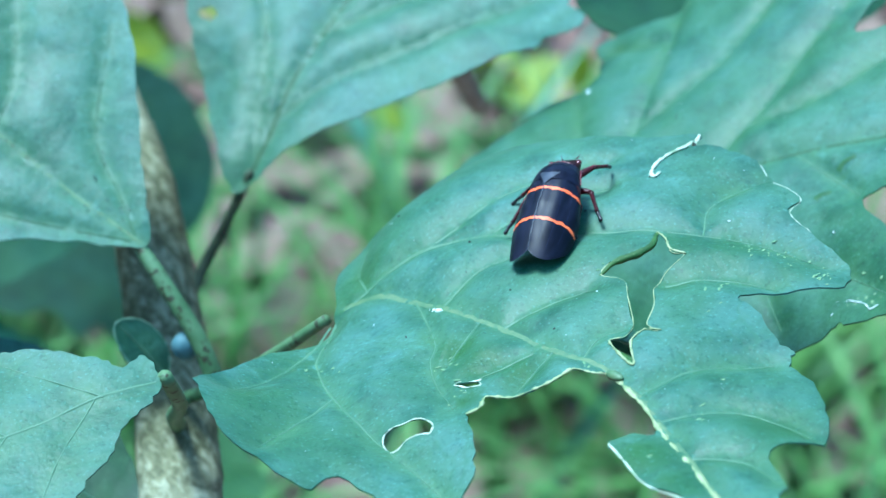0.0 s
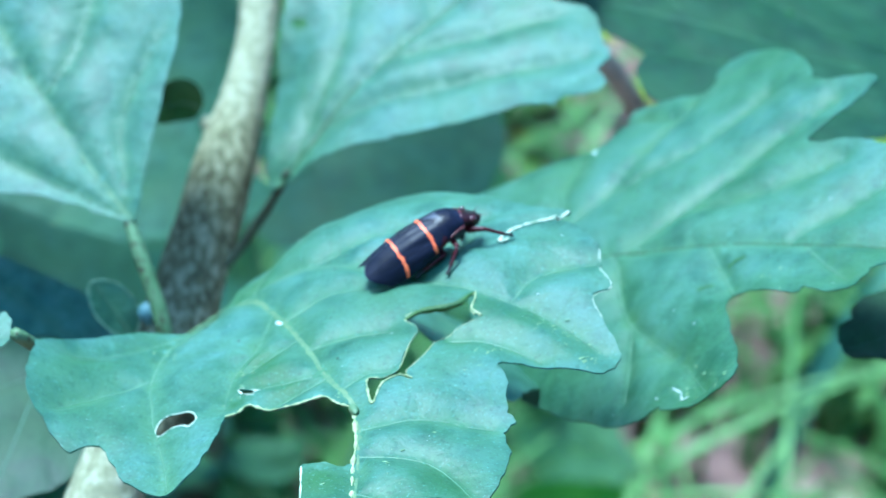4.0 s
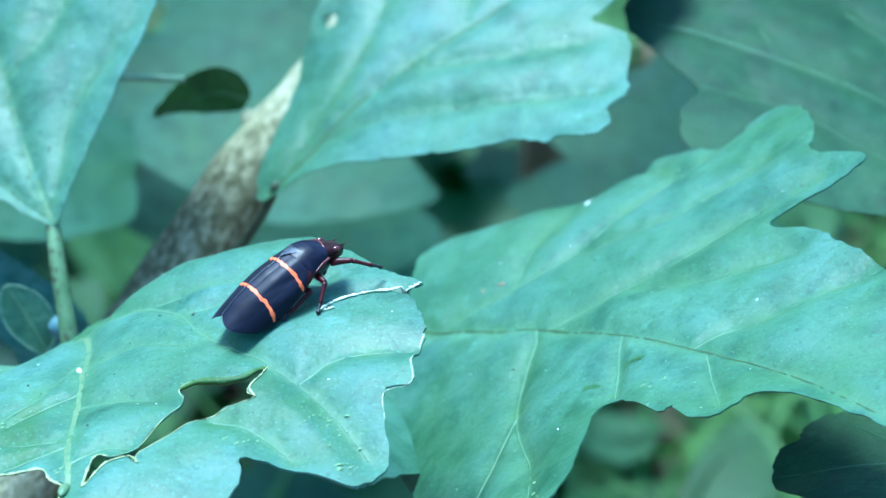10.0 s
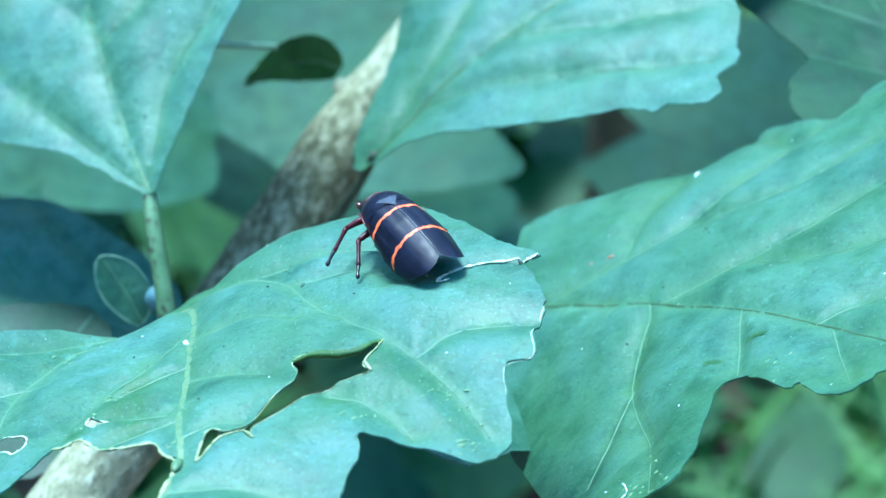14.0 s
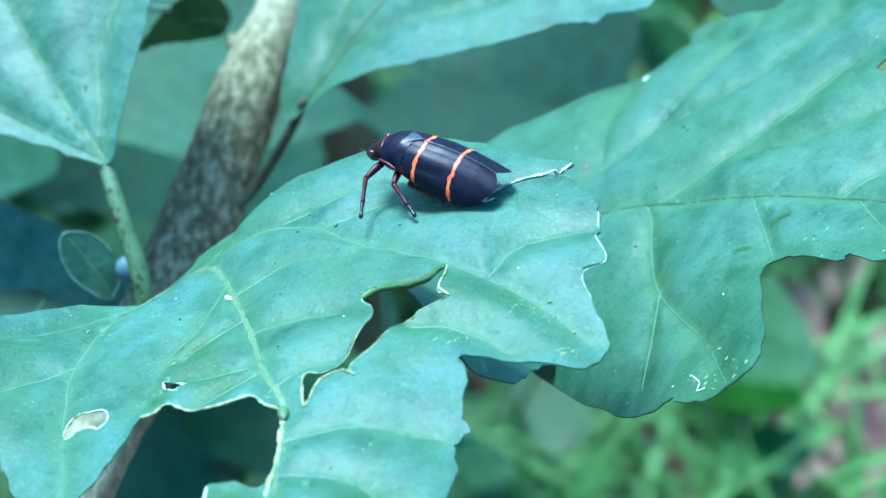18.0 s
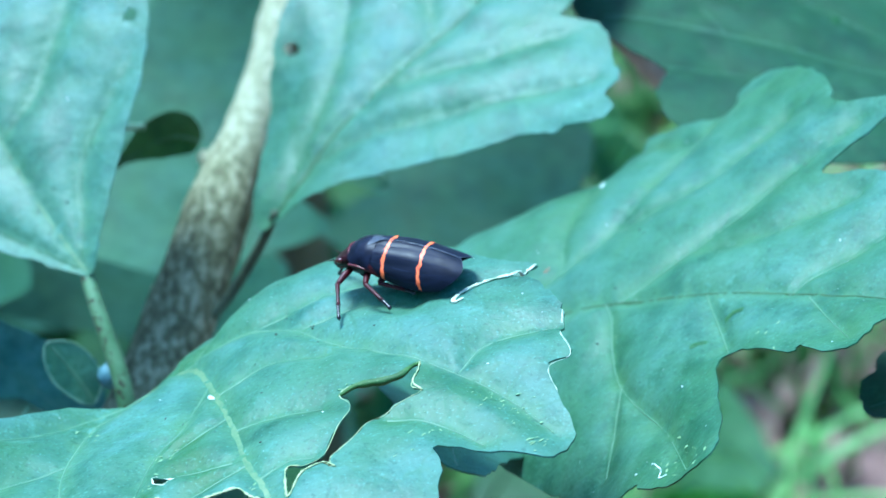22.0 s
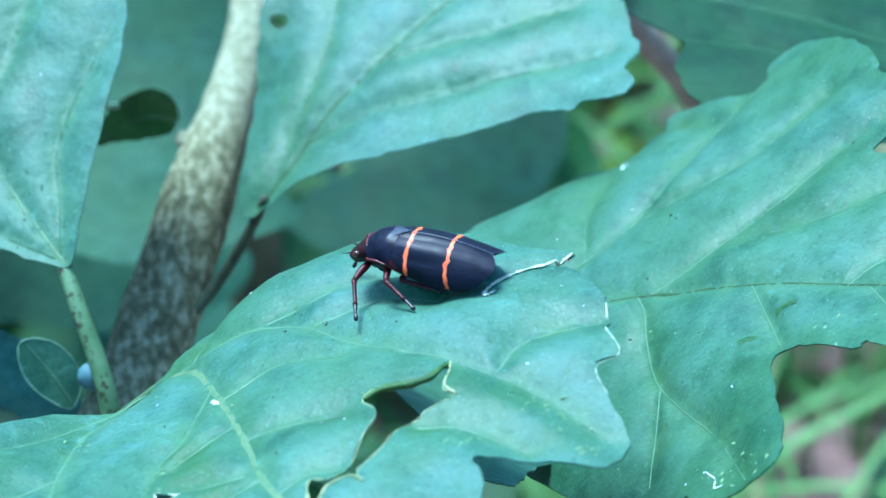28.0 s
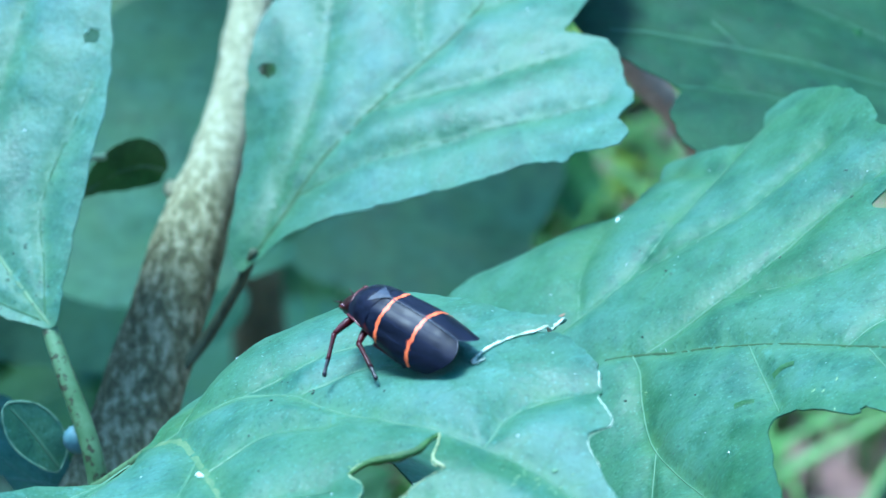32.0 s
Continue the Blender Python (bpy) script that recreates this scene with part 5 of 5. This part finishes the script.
for k in range(30):
    far_leaf((rnd.uniform(-190, 0), rnd.uniform(240, 430), rnd.uniform(45, 175)), rnd.uniform(48, 80), rnd.uniform(0, 360), rnd.uniform(-30, 10), rnd.uniform(-10, 30), 100 + k, LEAF_SEEDLING if k % 2 else LEAF_FAR)


# large yellow leaves stand in for sunlit patches of the far ground
for k, (x, y) in enumerate(((205, 575), (225, 600), (285, 622), (305, 640), (150, 610))):
    far_leaf((x, y, 28), 52, 60 * k, -8, 12, 300 + k, LEAF_SUNLIT, "fallen leaf on the soil, painted yellow for sunlight")


# ---- an added overhanging branch, out of view, that shades the undergrowth ----
twig([(-300, 330, 330), (-120, 250, 372), (60, 210, 380), (260, 190, 365)], 4.0, 2.0, BARK, "unseen woody branch added over the undergrowth for shade", "branch")
rnd = random.Random(91)
for k in range(18):
    far_leaf((rnd.uniform(-260, 10), rnd.uniform(130, 380), rnd.uniform(338, 382)), rnd.uniform(60, 95), rnd.uniform(0, 360), rnd.uniform(-18, 18), rnd.uniform(-18, 18), 200 + k, LEAF, "green shrub leaf added out of view for shade")
# three more unseen leaves, placed to darken the broad leaf behind
for k, (x, size) in enumerate(((8, 64), (36, 70), (64, 72))):
    far_leaf((x, 150, 350), size, 270 + 4 * k, 4, -5, 280 + k, LEAF, "green shrub leaf added out of view for shade")
for k in range(5):
    far_leaf((-190 + 58 * k, 178, rnd.uniform(345, 360)), rnd.uniform(68, 76), rnd.uniform(250, 290), rnd.uniform(-8, 8), rnd.uniform(-8, 8), 260 + k, LEAF, "green shrub leaf added out of view for shade")


# ---- the undergrowth ----
def build_grass(count, seed):
    rnd = random.Random(seed)
    verts, faces = [], []
    tufts = []
    while len(tufts) < 95:
        x, y = rnd.uniform(-0.15, 0.3), rnd.uniform(0.12, 0.7)
        if not (x > 0.15 and y > 0.47):
            tufts.append((x, y))
    for _ in range(count):
        x, y = rnd.choice(tufts)
        x, y = x + rnd.gauss(0, 0.014), y + rnd.gauss(0, 0.014)
        h, w, a, bend = rnd.uniform(0.03, 0.12), rnd.uniform(0.0008, 0.0026), rnd.uniform(0, 6.28), rnd.uniform(0.3, 1.3)
        base = len(verts)
        for i in range(7):
            t = i / 6
            r = bend * h * t * t
            cx, cy, cz = x + r * math.cos(a), y + r * math.sin(a), h * t * (1 - 0.35 * bend * t)
            ww = w * (1 - t ** 2) + 0.0002
            verts += [(cx - ww * math.sin(a), cy + ww * math.cos(a), cz), (cx, cy, cz - 0.0006), (cx + ww * math.sin(a), cy - ww * math.cos(a), cz)]
        for i in range(6):
            b = base + 3 * i
            faces += [(b, b + 1, b + 4, b + 3), (b + 1, b + 2, b + 5, b + 4)]
    ob = new("grass", mesh_from("grass", verts, faces, GRASS))
    return tagged(ob, "loose green grass blades on the soil", "grass", kind="stuff")


def build_litter(name, count, seed, mat, lo, hi, size, high, label, category):
    """Many small cupped leaves lying loose on the ground or standing low over it, in one object."""
    rnd = random.Random(seed)
    verts, faces = [], []
    for _ in range(count):
        s = rnd.uniform(*size)
        m = pose(rnd.uniform(lo[0], hi[0]), rnd.uniform(lo[1], hi[1]), rnd.uniform(*high), rnd.gauss(0, 22), rnd.gauss(0, 22), rnd.uniform(0, 360))
        base = len(verts)
        rim = [(0.0, 0.0), (0.22, 0.24), (0.5, 0.33), (0.78, 0.22), (1.0, 0.0), (0.78, -0.22), (0.5, -0.33), (0.22, -0.24)]
        cup = rnd.uniform(0.1, 0.35)
        for a, b in rim:
            verts.append(m @ Vector(((a - 0.5) * s, b * s * rnd.uniform(0.8, 1.2), cup * s * ((a - 0.5) ** 2 + 2 * b * b))))
        verts.append(m @ Vector((-0.12 * s, 0, 0)))
        verts.append(m @ Vector((0.15 * s, 0, 0)))
        for k in range(8):
            faces.append((base + k, base + (k + 1) % 8, base + (9 if k in (2, 3, 4, 5) and k in (2, 3, 4) else 8) if not (k in (1, 5)) else base + 8))
        faces.append((base + 2, base + 9, base + 8))
        faces.append((base + 5, base + 8, base + 9))
    ob = new(name, mesh_from(name, verts, faces, mat))
    return tagged(ob, label, category, kind="stuff")


build_grass(1700, 21)


def build_thicket(count, seed):
    """An unseen leafy thicket, added all round to close off the low sky."""
    rnd = random.Random(seed)
    verts, faces = [], []
    for _ in range(count):
        w, r = rnd.uniform(0, 2 * math.pi), rnd.uniform(1.5, 2.1)
        top = 1.25 + 0.35 * noise.noise((math.cos(w) * 2, math.sin(w) * 2, 4.0))
        m = pose(r * math.cos(w), 0.2 + r * math.sin(w), rnd.uniform(0.02, top), rnd.gauss(50, 30), rnd.gauss(0, 30), math.degrees(w) - 90 + rnd.gauss(0, 40))
        s, base = rnd.uniform(0.10, 0.20), len(verts)
        for a, b, c in ((-0.5, 0, 0), (-0.3, 0.28, 0.05), (0.1, 0.36, 0.06), (0.5, 0, 0.02), (0.1, -0.36, 0.06), (-0.3, -0.28, 0.05)):
            verts.append(m @ Vector((a * s, b * s, c * s)))
        faces += [(base, base + 1, base + 2, base + 3), (base, base + 3, base + 4, base + 5)]
    ob = new("thicket", mesh_from("thicket", verts, faces, LEAF_FAR, False))
    return tagged(ob, "unseen leafy green thicket added round the shrub", "thicket", kind="stuff")


build_thicket(3600, 23)
rnd = random.Random(5)
for x, y, h, w, lean, bend in ((0.066, 0.43, 0.17, 0.0042, 0.1, 0.15), (0.10, 0.36, 0.15, 0.0034, 2.9, 0.9), (0.15, 0.34, 0.16, 0.0036, 0.5, 0.8), (0.02, 0.38, 0.12, 0.003, 1.2, 0.7), (0.20, 0.42, 0.15, 0.0036, 2.0, 0.6), (0.17, 0.30, 0.13, 0.003, 0.2, 1.0)):
    verts = []
    for i in range(13):
        t = i / 12
        r, ww = bend * h * t * t, w * (1 - t ** 3) + 0.0002
        c = Vector((x + r * math.cos(lean), y + r * math.sin(lean), h * t * (1 - 0.3 * bend * t)))
        verts += [c + Vector((-ww, 0, 0.0004)), c + Vector((0, 0.0008, 0)), c + Vector((ww, 0, 0.0004))]
    faces = [(3 * i + k, 3 * i + k + 1, 3 * i + k + 4, 3 * i + k + 3) for i in range(12) for k in (0, 1)]
    tagged(new("grass_blade", mesh_from("grass_blade", verts, faces, GRASS_PALE)), "broad pale green grass blade standing in the soil", "grass blade", "broad grass blades")
build_litter("leaf_litter", 900, 61, LEAF_DEAD, (-0.5, -0.1), (0.7, 1.2), (0.02, 0.06), (0.004, 0.02), "brown fallen leaves strewn over the soil", "leaf litter")
build_litter("sunlit_leaves", 110, 63, LEAF_SUNLIT, (0.0, 0.5), (0.4, 0.8), (0.015, 0.035), (0.012, 0.03), "fallen leaves painted yellow for sunlit patches", "leaf litter")
build_litter("low_plants", 650, 62, LEAF_SEEDLING, (-0.3, 0.25), (0.09, 0.9), (0.015, 0.045), (0.02, 0.08), "low green seedlings among the grass", "low plants")

BUG_ROWS = [
    (0, -4.23, -4.66, 300.15, -16.6, -8.2, 41.6),
    (0.5, -4.05, -4.58, 300.18, -15.6, -8.8, 37.7),
    (1, -3.65, -4.38, 300.28, -14.6, -9.1, 34.6),
    (1.5, -3.55, -4.54, 300.18, -11.1, -9.3, 21.7),
    (2, -3.44, -4.85, 300.31, -10.3, -10.5, 20.8),
    (2.5, -2.93, -4.14, 300.43, -9.8, -10.8, 18.3),
    (3, -2.76, -4.67, 300.51, -8.7, -10.2, 17.2),
    (3.5, -2.70, -4.44, 300.50, -8.5, -10.2, 15.8),
    (5.5, -1.63, -4.22, 300.90, -4.5, -11.7, 4.3),
    (6, -1.42, -3.78, 300.93, -2.8, -12.1, -3.2),
    (6.5, -1.09, -4.55, 301.22, -3.2, -13.1, 2.8),
    (7, -0.91, -4.41, 301.23, -4.0, -12.3, 5.6),
    (8, -0.66, -3.62, 301.21, -6.4, -11.1, 12.0),
    (9, -0.22, -3.87, 301.38, -9.5, -8.5, 31.2),
    (10, 0.03, -3.39, 301.43, -11.6, -6.2, 42.8),
    (11, 0.32, -3.16, 301.31, -13.7, 3.6, 71.2),
    (11.5, 0.10, -2.34, 301.35, -14.5, 4.4, 80.1),
    (12, 0.11, -2.19, 301.51, -13.5, 5.0, 93.2),
    (12.5, 0.05, -2.53, 301.62, -12.1, 5.7, 105.0),
    (13, 0.20, -1.97, 301.54, -10.3, 9.2, 114.0),
    (13.5, -0.12, -1.93, 301.55, -8.2, 10.1, 126.3),
    (14, 0.11, -1.22, 301.50, -7.2, 11.6, 127.2),
    (14.5, -0.06, -2.24, 301.66, -4.9, 10.2, 141.0),
    (16.5, -0.18, -1.04, 301.29, -1.3, 15.8, 150.2),
    (17, -0.06, -1.28, 301.39, -1.3, 14.7, 151.0),
    (18, -0.11, -2.05, 301.62, -3.8, 11.0, 145.0),
    (18.5, -0.03, -1.25, 301.38, -1.5, 14.9, 149.9),
    (19, -0.13, -1.19, 301.31, -0.9, 15.7, 152.1),
    (20, -0.16, -1.56, 301.37, -1.1, 15.1, 153.0),
    (21, -0.05, -0.90, 301.21, -0.1, 17.3, 153.7),
    (22, -0.21, -0.73, 301.17, -0.3, 17.4, 152.2),
    (23, -0.16, -1.14, 301.23, -0.9, 16.9, 151.9),
    (24, -0.19, -1.05, 301.17, -0.9, 17.9, 151.7),
    (26.5, -0.21, -1.58, 301.26, -1.9, 16.7, 150.2),
    (28, -0.24, -1.42, 301.27, -1.6, 16.4, 150.9),
    (29, -0.14, -2.14, 301.47, -3.3, 13.6, 147.3),
    (30, -0.58, -1.65, 301.41, -5.2, 12.7, 139.6),
    (30.5, -1.18, -2.32, 301.45, -8.6, 9.4, 130.4),
    (31, -0.84, -2.17, 301.59, -9.2, 7.4, 126.3),
    (32, -0.74, -1.52, 301.35, -8.2, 11.9, 128.5),

]


def motions():
    walk(spittlebug, [(t, pose(x * MM, y * MM, z * MM, rx, ry, rz)) for t, x, y, z, rx, ry, rz in BUG_ROWS])
    # legs swing at the hip: seconds, lift and sideways turn in degrees
    for key, rows in ((("front_leg", -1), [(0, 8, 0), (3.5, 8, 0), (5.5, 14, 0), (6.5, 14, -6), (7.5, 2, 0), (8.0, 16, 4), (8.5, 20, 6), (9.0, 6, 4), (10.5, 8, -6), (11.0, 20, -6), (11.5, 12, -12), (12.0, 8, -10), (12.5, 20, 6), (13.0, 0, 0), (32, 0, 0)]),
                      (("front_leg", 1), [(0, 0, 0), (11.5, 0, 0), (12.5, 12, -4), (13.0, 0, 0), (13.5, 26, 12), (14.0, 10, 8), (16.5, 0, 0), (30, 0, 0), (30.5, 10, 4), (32, 2, 4)]),
                      (("middle_leg", -1), [(0, 0, 0), (10.5, 0, 0), (11.2, 6, 12), (12.0, 0, -10), (12.6, 6, 10), (13.2, 0, -8), (14.0, 0, 0), (32, 0, 0)]),
                      (("middle_leg", 1), [(0, 0, 0), (11.5, 0, 0), (12.3, 6, -10), (13.0, 0, 8), (13.8, 4, -6), (14.5, 0, 0), (30, 0, 0), (30.6, 5, -8), (32, 0, 4)])):
        leg, hip = LEG_PARTS[key]
        x, y, z = (float(c) * MM for c in hip)
        walk(leg, [(t, pose(x, y, z) @ pose(0, 0, 0, 0, -lift, turn) @ pose(-x, -y, -z)) for t, lift, turn in rows])


motions()
